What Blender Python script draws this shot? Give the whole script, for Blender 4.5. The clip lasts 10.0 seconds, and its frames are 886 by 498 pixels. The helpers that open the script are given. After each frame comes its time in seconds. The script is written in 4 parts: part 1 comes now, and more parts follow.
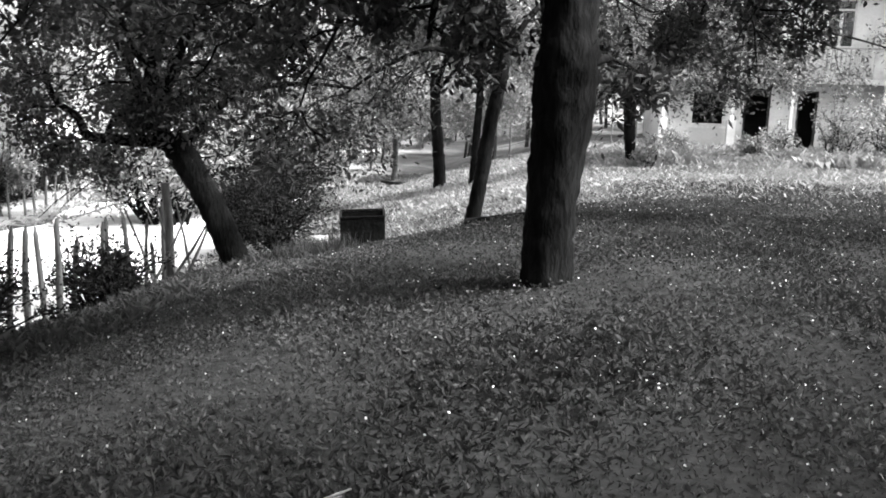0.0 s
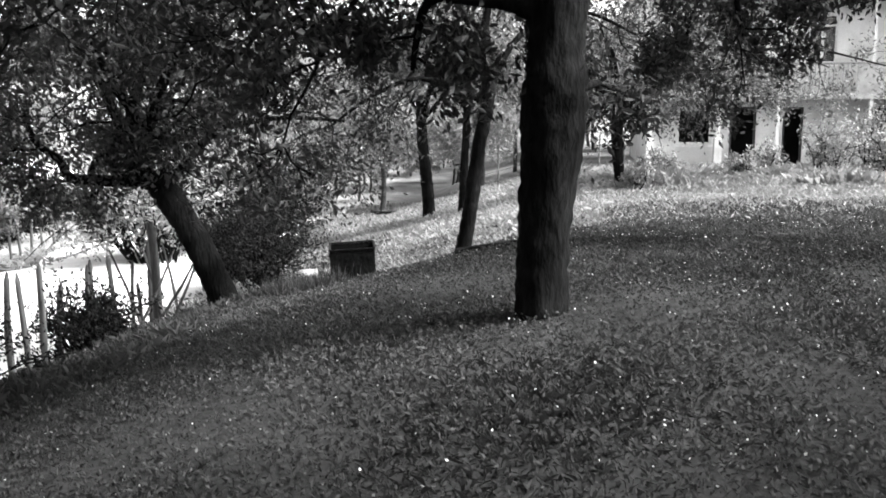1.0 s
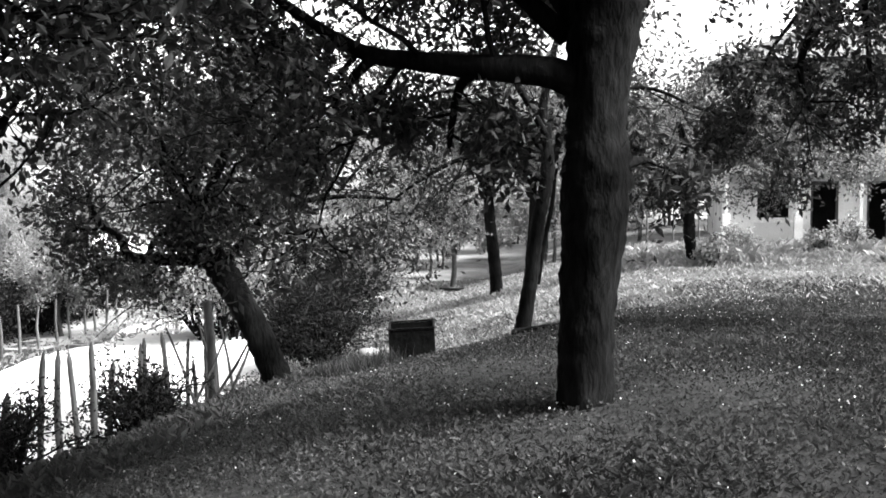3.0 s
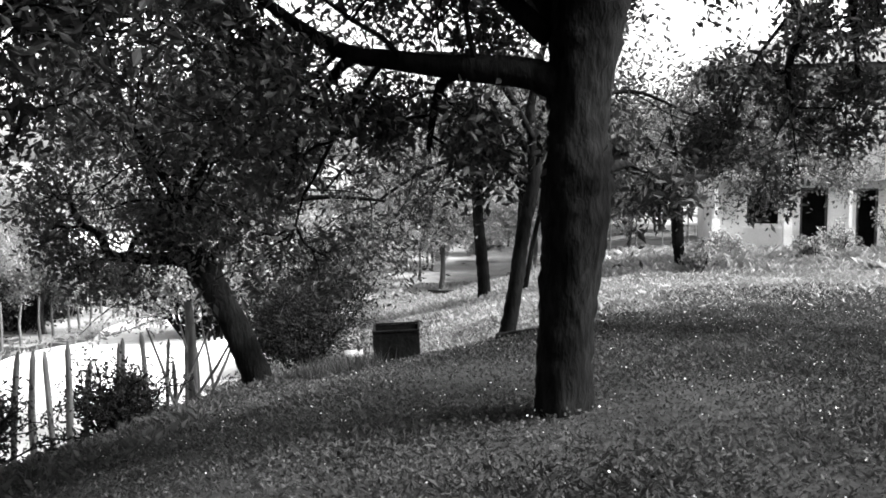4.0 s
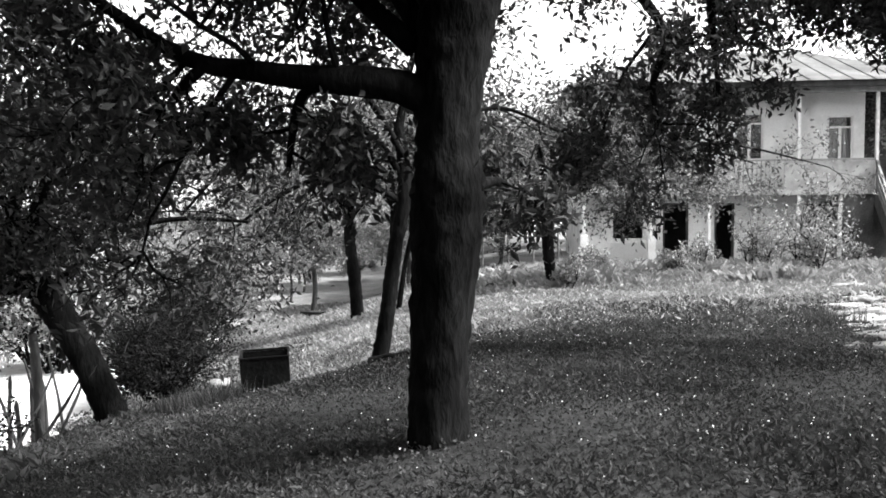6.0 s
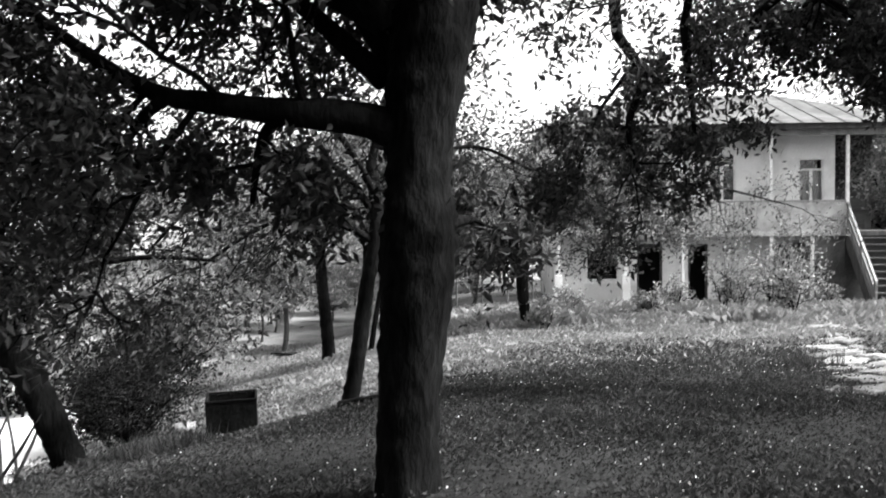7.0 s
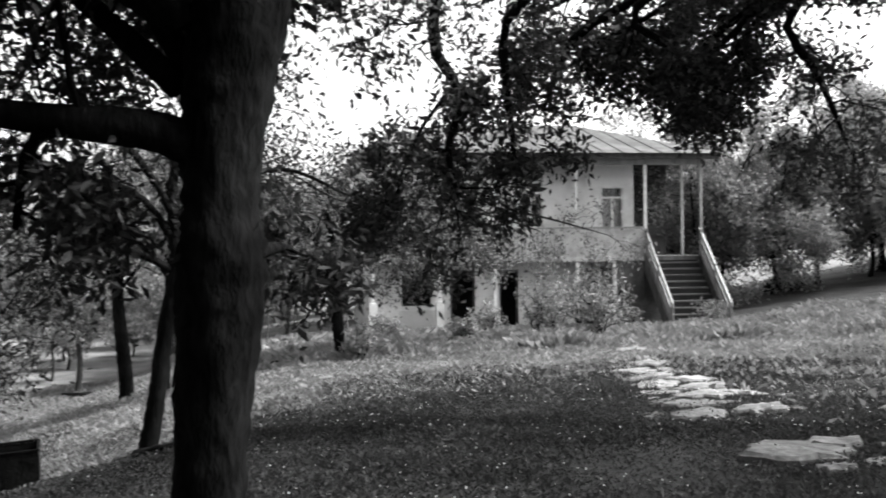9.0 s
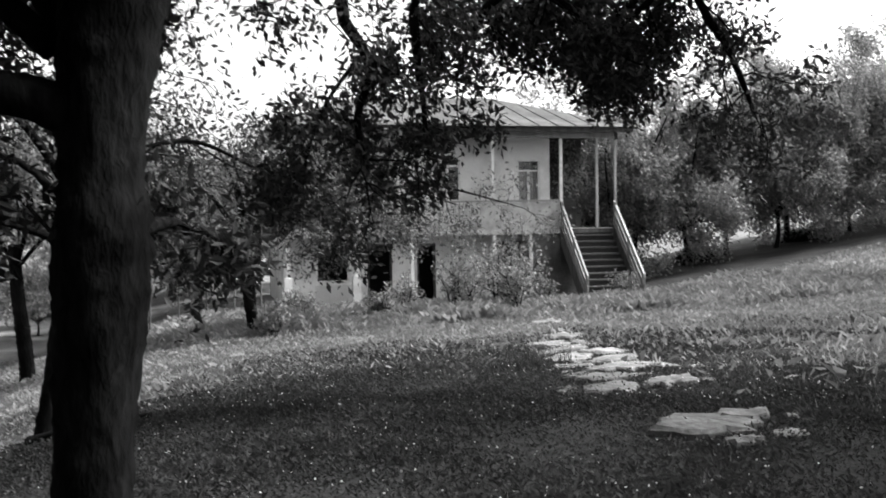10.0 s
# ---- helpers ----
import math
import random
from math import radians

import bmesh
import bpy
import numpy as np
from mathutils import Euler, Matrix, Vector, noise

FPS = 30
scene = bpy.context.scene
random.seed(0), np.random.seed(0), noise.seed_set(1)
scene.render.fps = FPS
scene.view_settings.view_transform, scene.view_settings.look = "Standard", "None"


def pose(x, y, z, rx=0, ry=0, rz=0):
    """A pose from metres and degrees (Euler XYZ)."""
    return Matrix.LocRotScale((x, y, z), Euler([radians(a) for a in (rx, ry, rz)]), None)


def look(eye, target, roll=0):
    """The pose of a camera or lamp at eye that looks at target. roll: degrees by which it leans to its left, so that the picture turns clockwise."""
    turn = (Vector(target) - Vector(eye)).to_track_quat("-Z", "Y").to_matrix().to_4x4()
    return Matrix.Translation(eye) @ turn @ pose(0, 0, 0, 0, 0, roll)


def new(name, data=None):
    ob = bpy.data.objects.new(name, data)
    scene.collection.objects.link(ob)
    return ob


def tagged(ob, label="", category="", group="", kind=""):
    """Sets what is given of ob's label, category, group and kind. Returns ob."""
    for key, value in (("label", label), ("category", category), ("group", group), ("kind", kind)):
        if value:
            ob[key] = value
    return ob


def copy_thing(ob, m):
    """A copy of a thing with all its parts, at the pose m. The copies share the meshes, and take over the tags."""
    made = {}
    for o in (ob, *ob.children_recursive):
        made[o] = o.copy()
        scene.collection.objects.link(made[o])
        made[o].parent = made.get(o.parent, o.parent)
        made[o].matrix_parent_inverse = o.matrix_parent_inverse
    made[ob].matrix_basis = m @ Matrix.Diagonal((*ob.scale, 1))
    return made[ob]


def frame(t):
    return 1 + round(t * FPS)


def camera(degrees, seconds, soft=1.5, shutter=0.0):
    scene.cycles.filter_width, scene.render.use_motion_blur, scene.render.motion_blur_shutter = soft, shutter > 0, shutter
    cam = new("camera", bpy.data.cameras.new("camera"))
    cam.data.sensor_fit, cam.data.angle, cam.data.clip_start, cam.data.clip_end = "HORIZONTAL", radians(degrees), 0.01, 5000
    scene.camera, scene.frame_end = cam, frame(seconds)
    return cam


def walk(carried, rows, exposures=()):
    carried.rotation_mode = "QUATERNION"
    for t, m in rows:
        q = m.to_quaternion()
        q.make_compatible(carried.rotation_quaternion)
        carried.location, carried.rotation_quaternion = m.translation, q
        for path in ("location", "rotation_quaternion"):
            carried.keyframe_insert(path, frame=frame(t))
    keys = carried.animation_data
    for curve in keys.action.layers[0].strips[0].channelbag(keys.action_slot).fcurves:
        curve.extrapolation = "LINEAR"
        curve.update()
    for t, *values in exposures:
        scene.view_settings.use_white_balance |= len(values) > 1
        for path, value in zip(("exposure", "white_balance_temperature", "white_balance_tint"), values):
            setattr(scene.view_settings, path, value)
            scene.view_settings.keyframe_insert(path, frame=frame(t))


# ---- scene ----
cam = camera(52.0, 10.0, soft=1.7, shutter=0.5)
PATH = [
    (0, (-10.431, -3.571, 3.011), (-10.732, -1.64, 2.586), 1.3),
    (0.5, (-10.44, -3.476, 3.029), (-10.711, -1.538, 2.614), 0.1),
    (1, (-10.456, -3.402, 3.029), (-10.74, -1.457, 2.661), -0.6),
    (1.5, (-10.437, -3.336, 3.036), (-10.773, -1.392, 2.705), -1.5),
    (2, (-10.376, -3.253, 3.038), (-10.78, -1.312, 2.773), -2.0),
    (2.5, (-10.298, -3.178, 3.034), (-10.746, -1.241, 2.82), -1.5),
    (4, (-10.173, -2.989, 3.034), (-10.611, -1.048, 2.836), -0.4),
    (4.5, (-10.179, -2.933, 3.037), (-10.503, -0.97, 2.828), -0.9),
    (5, (-10.162, -2.818, 3.039), (-10.362, -0.836, 2.863), -1.3),
    (6.5, (-10.197, -2.556, 3.013), (-10.348, -0.566, 2.87), -0.7),
    (7, (-10.185, -2.423, 3.011), (-10.293, -0.427, 2.938), -0.5),
    (7.5, (-10.177, -2.305, 3.014), (-10.221, -0.306, 2.973), -0.7),
    (8, (-10.178, -2.161, 3.009), (-10.151, -0.162, 2.958), -0.8),
    (8.5, (-10.202, -1.99, 3.013), (-10.062, 0.004, 2.96), -0.7),
    (9, (-10.199, -1.875, 3.012), (-9.896, 0.102, 2.994), -0.7),
    (9.5, (-10.153, -1.8, 3.004), (-9.741, 0.156, 2.974), -0.9),
    (10, (-10.086, -1.679, 3.014), (-9.61, 0.262, 2.935), -0.9),
]
walk(cam, [(t, look(eye, target, roll)) for t, eye, target, roll in PATH], [(0, 2.7), (2.5, 2.6), (5, 2.5), (7, 2.2), (8.5, 1.95), (10, 1.65)])


# ---- world, sun, exposure ----
SUN_ELEV, SUN_AZ = radians(50), radians(92)  # azimuth clockwise from +y: from the hill side
world = bpy.data.worlds.new("world")
scene.world = world
world.use_nodes = True
wn = world.node_tree.nodes
sky = wn.new("ShaderNodeTexSky")
sky.sky_type, sky.sun_disc = "NISHITA", False
sky.sun_elevation, sky.sun_rotation = SUN_ELEV, SUN_AZ
sky.dust_density, sky.air_density = 4.0, 1.0
grey = wn.new("ShaderNodeRGBToBW")
world.node_tree.links.new(sky.outputs[0], grey.inputs[0])
world.node_tree.links.new(grey.outputs[0], wn["Background"].inputs[0])
wn["Background"].inputs[1].default_value = 0.15
sun = new("sun", bpy.data.lights.new("sun", "SUN"))
sun.data.energy, sun.data.angle = 3.4, radians(22)
sun_dir = Vector((math.sin(SUN_AZ) * math.cos(SUN_ELEV), math.cos(SUN_AZ) * math.cos(SUN_ELEV), math.sin(SUN_ELEV)))
sun.matrix_world = look(sun_dir * 60, (0, 0, 0))

# ---- materials: the film is black and white, so all colours are greys ----


def material(name, dark, light, scale=4.0, rough=0.8, bump=0.3, bump_scale=30.0, spec=0.3, stretch=(1, 1, 1), vary=0.0, metal=0.0, glow_through=0.0, island=0.0, stain=None):
    m = bpy.data.materials.new(name)
    m.use_nodes = True
    n, l = m.node_tree.nodes, m.node_tree.links
    b = n["Principled BSDF"]
    b.inputs["Roughness"].default_value, b.inputs["Metallic"].default_value = rough, metal
    b.inputs["Specular IOR Level"].default_value = spec
    co, mp = n.new("ShaderNodeTexCoord"), n.new("ShaderNodeMapping")
    mp.inputs["Scale"].default_value = stretch
    l.new(co.outputs["Object"], mp.inputs[0])
    big, fine = n.new("ShaderNodeTexNoise"), n.new("ShaderNodeTexNoise")
    big.inputs["Scale"].default_value, fine.inputs["Scale"].default_value = scale, bump_scale
    big.inputs["Detail"].default_value, fine.inputs["Detail"].default_value = 6, 5
    for t in (big, fine):
        l.new(mp.outputs[0], t.inputs["Vector"])
    mix = n.new("ShaderNodeMath")
    mix.operation = "MULTIPLY_ADD"
    mix.inputs[1].default_value = 0.45
    l.new(fine.outputs[0], mix.inputs[0])
    half = n.new("ShaderNodeMath")
    half.operation = "MULTIPLY"
    half.inputs[1].default_value = 0.55
    l.new(big.outputs[0], half.inputs[0])
    l.new(half.outputs[0], mix.inputs[2])
    ramp = n.new("ShaderNodeValToRGB")
    ramp.color_ramp.elements[0].position, ramp.color_ramp.elements[1].position = 0.36, 0.64
    ramp.color_ramp.elements[0].color, ramp.color_ramp.elements[1].color = (dark, dark, dark, 1), (light, light, light, 1)
    l.new(mix.outputs[0], ramp.inputs[0])
    out = ramp.outputs[0]
    if stain is not None:
        st = n.new("ShaderNodeTexNoise")
        st.inputs["Scale"].default_value, st.inputs["Detail"].default_value = stain[0], 8
        l.new(co.outputs["Object"], st.inputs["Vector"])
        sr = n.new("ShaderNodeValToRGB")
        sr.color_ramp.elements[0].position, sr.color_ramp.elements[1].position = 0.38, 0.56
        sr.color_ramp.elements[0].color = (stain[1],) * 3 + (1,)
        l.new(st.outputs[0], sr.inputs[0])
        mm = n.new("ShaderNodeMix")
        mm.data_type, mm.blend_type = "RGBA", "MULTIPLY"
        mm.inputs[0].default_value = 1.0
        l.new(out, mm.inputs[6])
        l.new(sr.outputs[0], mm.inputs[7])
        out = mm.outputs[2]
    for amount, socket, node in ((vary, "Random", "ShaderNodeObjectInfo"), (island, "Random Per Island", "ShaderNodeNewGeometry")):
        if amount:
            info, ma = n.new(node), n.new("ShaderNodeMapRange")
            ma.inputs[3].default_value, ma.inputs[4].default_value = 1 - amount, 1 + amount
            l.new(info.outputs[socket], ma.inputs[0])
            mm = n.new("ShaderNodeVectorMath")
            mm.operation = "MULTIPLY"
            l.new(out, mm.inputs[0])
            l.new(ma.outputs[0], mm.inputs[1])
            out = mm.outputs[0]
    l.new(out, b.inputs["Base Color"])
    if bump:
        bp = n.new("ShaderNodeBump")
        bp.inputs["Strength"].default_value, bp.inputs["Distance"].default_value = bump, 0.02
        l.new(fine.outputs[0], bp.inputs["Height"])
        l.new(bp.outputs[0], b.inputs["Normal"])
    if glow_through:
        tr, ms = n.new("ShaderNodeBsdfTranslucent"), n.new("ShaderNodeMixShader")
        l.new(out, tr.inputs[0])
        ms.inputs[0].default_value = glow_through
        l.new(b.outputs[0], ms.inputs[1])
        l.new(tr.outputs[0], ms.inputs[2])
        l.new(ms.outputs[0], n["Material Output"].inputs[0])
    return m


# Sun and shade are put into the grass colours: dark near, pale beyond.
M_SOIL = material("shaded_soil_and_grass", 0.01, 0.035, 0.7, 0.95, 0.8, 14, 0.1)
M_FIELD = material("sunlit_pale_meadow", 0.10, 0.20, 0.9, 0.95, 0.6, 14, 0.1, stain=(0.35, 0.7))
M_GRASS = material("shaded_grass_blades", 0.02, 0.06, 0.6, 0.8, 0, 8, 0.1, glow_through=0.3, island=0.35)
M_TALL = material("sunlit_pale_grass", 0.12, 0.22, 0.5, 0.8, 0, 8, 0.12, glow_through=0.35, island=0.25)
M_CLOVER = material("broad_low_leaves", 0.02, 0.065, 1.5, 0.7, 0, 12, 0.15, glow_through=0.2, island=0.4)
M_PETAL = material("fallen_petals", 0.6, 0.8, 3, 0.6, 0, 20, 0.3, glow_through=0.3)
# Canopy shade on the backlit trunks is put into this near-black bark.
M_BARK = material("shade_darkened_bark", 0.002, 0.012, 4, 0.95, 1.0, 26, 0.03, (1, 1, 0.3), stain=(3.0, 0.45))
M_BARK2 = material("thin_bark", 0.02, 0.06, 6, 0.92, 0.9, 30, 0.15, (1, 1, 0.3))
# Leaf colours hold the light: near ones darkened for shade, far ones sunlit.
M_LEAF = material("dark_shaded_leaves", 0.016, 0.04, 1.2, 0.62, 0, 9, 0.2, glow_through=0.3, island=0.5)
M_LEAF2 = material("pale_sunlit_leaves", 0.1, 0.22, 0.8, 0.5, 0, 9, 0.4, glow_through=0.4, island=0.45)
M_LEAF4 = material("sunlit_hillside_leaves", 0.13, 0.25, 0.8, 0.5, 0, 9, 0.4, glow_through=0.45, island=0.45)
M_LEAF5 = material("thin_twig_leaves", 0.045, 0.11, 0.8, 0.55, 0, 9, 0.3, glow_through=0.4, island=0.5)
M_LEAF3 = material("shaded_bush_leaves", 0.006, 0.018, 1.2, 0.8, 0, 9, 0.04, glow_through=0.2, island=0.5)
M_ROAD = material("dusty_road", 0.42, 0.62, 0.8, 0.95, 0.6, 9, 0.1, stain=(0.6, 0.75))
M_STONE = material("path_stone", 0.08, 0.22, 2.2, 0.9, 0.8, 18, 0.2, vary=0.2, stain=(4, 0.6))
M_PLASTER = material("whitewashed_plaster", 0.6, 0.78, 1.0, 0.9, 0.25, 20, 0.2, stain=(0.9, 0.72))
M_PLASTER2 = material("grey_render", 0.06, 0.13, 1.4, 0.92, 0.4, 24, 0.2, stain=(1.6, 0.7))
M_WHITE = material("white_paint", 0.28, 0.4, 3, 0.6, 0.15, 40, 0.3, stain=(3, 0.8))
M_TRIM = material("bright_white_trim", 0.6, 0.78, 3, 0.6, 0.15, 40, 0.3, stain=(5, 0.8))
M_DARKWOOD = material("weathered_wood", 0.03, 0.09, 5, 0.85, 0.5, 30, 0.2, (1, 1, 0.15), vary=0.25)
M_GREYWOOD = material("grey_split_wood", 0.10, 0.2, 5, 0.85, 0.4, 30, 0.2, (1, 1, 0.15), vary=0.3)
M_PALEWOOD = material("grey_pale_wood", 0.2, 0.36, 5, 0.85, 0.4, 30, 0.2, (1, 1, 0.15), vary=0.2)
M_ROOF = material("rusty_sheet_roof", 0.05, 0.11, 2, 0.7, 0.2, 20, 0.2, stain=(1.2, 0.6))
M_STEP = material("worn_treads_and_recess_shade", 0.03, 0.08, 5, 0.85, 0.5, 30, 0.2, (0.15, 1, 1), vary=0.25)
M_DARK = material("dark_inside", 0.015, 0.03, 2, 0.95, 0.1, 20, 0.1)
M_RUST = material("dark_rusty_iron", 0.002, 0.009, 3, 0.9, 0.5, 25, 0.08, stain=(5, 0.5))
M_METAL = material("dull_tin", 0.16, 0.30, 4, 0.5, 0.2, 20, 0.5, metal=0.4)
M_CURTAIN = material("dull_curtain", 0.3, 0.45, 3, 0.9, 0.2, 20, 0.1, (6, 6, 0.5))
M_GLASS = bpy.data.materials.new("window_glass")
M_GLASS.use_nodes = True
gb = M_GLASS.node_tree.nodes["Principled BSDF"]
gb.inputs["Transmission Weight"].default_value, gb.inputs["Roughness"].default_value, gb.inputs["IOR"].default_value = 1.0, 0.04, 1.45

# ---- mesh helpers ----
rng = np.random.default_rng(7)


def mesh_from(name, verts, faces, mat, smooth=False):
    """A mesh from an (n, 3) array and an (m, 3 or 4) array."""
    verts, faces = np.asarray(verts, float), np.asarray(faces, int)
    me = bpy.data.meshes.new(name)
    k = faces.shape[1]
    me.vertices.add(len(verts))
    me.vertices.foreach_set("co", verts.ravel())
    me.loops.add(faces.size)
    me.loops.foreach_set("vertex_index", faces.ravel())
    me.polygons.add(len(faces))
    me.polygons.foreach_set("loop_start", np.arange(0, faces.size, k))
    me.polygons.foreach_set("use_smooth", np.full(len(faces), smooth))
    me.update(calc_edges=True)
    me.materials.append(mat)
    return me


def thing(name, label, category, group="", kind="", at=(0, 0, 0)):
    ob = tagged(new(name), label, category, group, kind)
    ob.location = at
    ob.empty_display_size = 0.2
    return ob


def put_part(name, me, parent, label=""):
    ob = new(name, me)
    ob.parent = parent
    return tagged(ob, label)


def part(name, bm, mat, parent, label=""):
    me = bpy.data.meshes.new(name)
    bm.to_mesh(me)
    bm.free()
    me.materials.append(mat)
    return put_part(name, me, parent, label)


def box(x0, x1, y0, y1, z0, z1, bevel=0.0, bm=None):
    bm = bm or bmesh.new()
    made = bmesh.ops.create_cube(bm, size=1.0, matrix=Matrix.Translation(((x0 + x1) / 2, (y0 + y1) / 2, (z0 + z1) / 2)) @ Matrix.Diagonal((x1 - x0, y1 - y0, z1 - z0, 1)))
    if bevel:
        edges = {e for v in made["verts"] for e in v.link_edges}
        bmesh.ops.bevel(bm, geom=list(edges), offset=bevel, segments=2, affect="EDGES")
    return bm


def curve_points(points, n):
    """A smooth line through a few points."""
    p = np.asarray(points, float)
    t = np.linspace(0, len(p) - 1, n)
    i = np.clip(t.astype(int), 0, len(p) - 2)
    f = (t - i)[:, None]
    a, b, c, d = p[np.maximum(i - 1, 0)], p[i], p[i + 1], p[np.minimum(i + 2, len(p) - 1)]
    return 0.5 * (2 * b + (c - a) * f + (2 * a - 5 * b + 4 * c - d) * f**2 + (3 * b - a - 3 * c + d) * f**3)


def tube(points, radii, sides=7, rough=0.0):
    """Verts and quads of a tapered limb."""
    p, r = np.asarray(points, float), np.asarray(radii, float)
    d = np.gradient(p, axis=0)
    d /= np.linalg.norm(d, axis=1)[:, None] + 1e-9
    ref = np.array([0.31, 0.17, 0.93]) if abs(d[0] @ np.array([0.31, 0.17, 0.93])) < 0.93 else np.array([1.0, 0.1, 0.0])
    u = np.cross(d, ref)
    u /= np.linalg.norm(u, axis=1)[:, None]
    v = np.cross(d, u)
    a = np.linspace(0, 2 * np.pi, sides, endpoint=False)
    rr = np.tile(r[:, None], (1, sides))
    if rough:
        lobes = 1 + rough * (np.sin(3 * a + 1.0)[None] * 0.5 + np.sin(5 * a[None] + np.arange(len(p))[:, None] * 0.35) * 0.4)
        rr = rr * lobes * (1 + rough * 0.6 * rng.standard_normal(rr.shape))
    ring = p[:, None] + rr[..., None] * (np.cos(a)[None, :, None] * u[:, None] + np.sin(a)[None, :, None] * v[:, None])
    n = len(p)
    i, j = np.meshgrid(np.arange(n - 1), np.arange(sides), indexing="ij")
    j2 = (j + 1) % sides
    quads = np.stack([i * sides + j, i * sides + j2, (i + 1) * sides + j2, (i + 1) * sides + j], -1).reshape(-1, 4)
    return ring.reshape(-1, 3), quads


def joined(tubes):
    vs, fs, k = [], [], 0
    for v, f in tubes:
        vs.append(v)
        fs.append(f + k)
        k += len(v)
    return np.concatenate(vs), np.concatenate(fs)


def leaf_quads(points, size, width=0.42, droop=0.35):
    """A folded four-cornered leaf at every point."""
    n = len(points)
    d = rng.standard_normal((n, 3))
    d[:, 2] -= droop
    d /= np.linalg.norm(d, axis=1)[:, None]
    s = np.cross(d, rng.standard_normal((n, 3)))
    s /= np.linalg.norm(s, axis=1)[:, None]
    nrm = np.cross(s, d)
    ln = (size * rng.uniform(0.6, 1.35, n))[:, None]
    mid = points + d * ln * 0.45 - nrm * ln * 0.1
    v = np.stack([points, mid + s * ln * width * 0.5 + nrm * ln * 0.16, points + d * ln, mid - s * ln * width * 0.5 + nrm * ln * 0.16], 1).reshape(-1, 3)
    return v, np.arange(4 * n).reshape(-1, 4)


def sprout(start, way, length, radius, level, tubes, tips, bend=0.3, up=0.05, kids=4):
    """A wandering branch with its own branches; tips gathers where leaves grow."""
    n = 7
    d = np.asarray(way, float) / np.linalg.norm(way)
    p = [np.asarray(start, float)]
    for _ in range(n - 1):
        d = d + bend * rng.standard_normal(3) * 0.5 + np.array([0, 0, up])
        d /= np.linalg.norm(d)
        p.append(p[-1] + d * length / (n - 1))
    p = np.array(p)
    tubes.append(tube(p, np.linspace(radius, radius * 0.35, n), 5 if level > 0 else 4))
    if level == 0:
        tips.extend(p[2:])
        return
    for k in range(kids):
        i = rng.integers(2, n)
        side = rng.standard_normal(3)
        side -= side @ d * d
        side /= np.linalg.norm(side)
        sprout(p[i], (p[i] - p[i - 1]) / np.linalg.norm(p[i] - p[i - 1]) * 0.6 + side * 0.8, length * rng.uniform(0.4, 0.65), radius * 0.5, level - 1, tubes, tips, bend, up, kids)
    tips.extend(p[5:])


# ---- the lie of the land ----


def soft(v, w=1.0):
    return w * np.logaddexp(0, np.asarray(v, float) / w)


GY = (-60, -4, 3, 6, 8.5, 12, 16, 22, 26, 40, 120)
GZ = (0.8, 1.45, 1.53, 1.36, 1.08, 0.90, 0.72, 0.32, 0.02, -0.4, -1.0)


def height(x, y):
    """The ground: an orchard bank that falls to a road on one side and climbs a hill on the other."""
    x, y = np.asarray(x, float), np.asarray(y, float)
    z = sum(np.interp(y + o, GY, GZ) for o in (-1.5, -0.75, 0, 0.75, 1.5)) / 5
    near = 1 / (1 + np.exp((y - 18) / 1.8))
    z = z + 0.022 * soft(x + 10, 0.8) * near - 0.012 * soft(x + 2, 1) * near
    z = z + 9 * np.tanh(0.155 * soft(x - 1.6, 0.8) / 9) * (1 - near * 0.6)
    left = soft(-11.0 - x, 0.5)
    z = z - np.minimum(0.24 * left + 0.11 * soft(left - 3.7, 0.2) ** 2, 6)
    z = z - 0.38 * np.exp(-((x + 13.6) ** 2 + (y - 10.4) ** 2) / 9) - 0.2 * np.exp(-((x + 14) ** 2 + (y - 18) ** 2) / 12)
    low = -0.12 - 0.045 * np.clip(y, -30, 40) + 0.11 * soft(-26 - x, 1.0)
    low = np.minimum(low, 3)
    z = low + soft(z - low, 0.12)
    z = z + 0.03 * np.sin(1.9 * x + 0.6 * y) * np.sin(1.3 * y - 0.4 * x) + 0.018 * np.sin(4.1 * x + 1) * np.sin(3.7 * y)
    return z


def at_ground(x, y, dz=0.0):
    return (x, y, float(height(x, y)) + dz)


def spread_axis(lo, hi, step, far):
    mid = np.arange(lo, hi + step / 2, step)
    out = np.geomspace(step * 2, far, 22)
    return np.concatenate([(lo - np.cumsum(out))[::-1], mid, hi + np.cumsum(out)])


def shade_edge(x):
    """Where the pale hillside meadow ends and dark ground stands for the trees' shade."""
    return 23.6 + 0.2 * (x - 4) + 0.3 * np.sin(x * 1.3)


gx, gy = spread_axis(-30, 18, 0.22, 140), spread_axis(-8, 36, 0.22, 140)
X, Y = np.meshgrid(gx, gy, indexing="ij")
V = np.stack([X, Y, height(X, Y)], -1).reshape(-1, 3)
i, j = np.meshgrid(np.arange(len(gx) - 1), np.arange(len(gy) - 1), indexing="ij")
k = i * len(gy) + j
F4 = np.stack([k, k + len(gy), k + len(gy) + 1, k + 1], -1).reshape(-1, 4)
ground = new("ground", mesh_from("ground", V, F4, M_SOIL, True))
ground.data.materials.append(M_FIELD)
# The edge of the tree shade is painted: pale faces stand for sunlit ground.
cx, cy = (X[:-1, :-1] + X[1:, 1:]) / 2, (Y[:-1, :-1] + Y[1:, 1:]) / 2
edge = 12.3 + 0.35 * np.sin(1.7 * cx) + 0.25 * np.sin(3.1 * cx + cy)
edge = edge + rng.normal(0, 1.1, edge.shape)
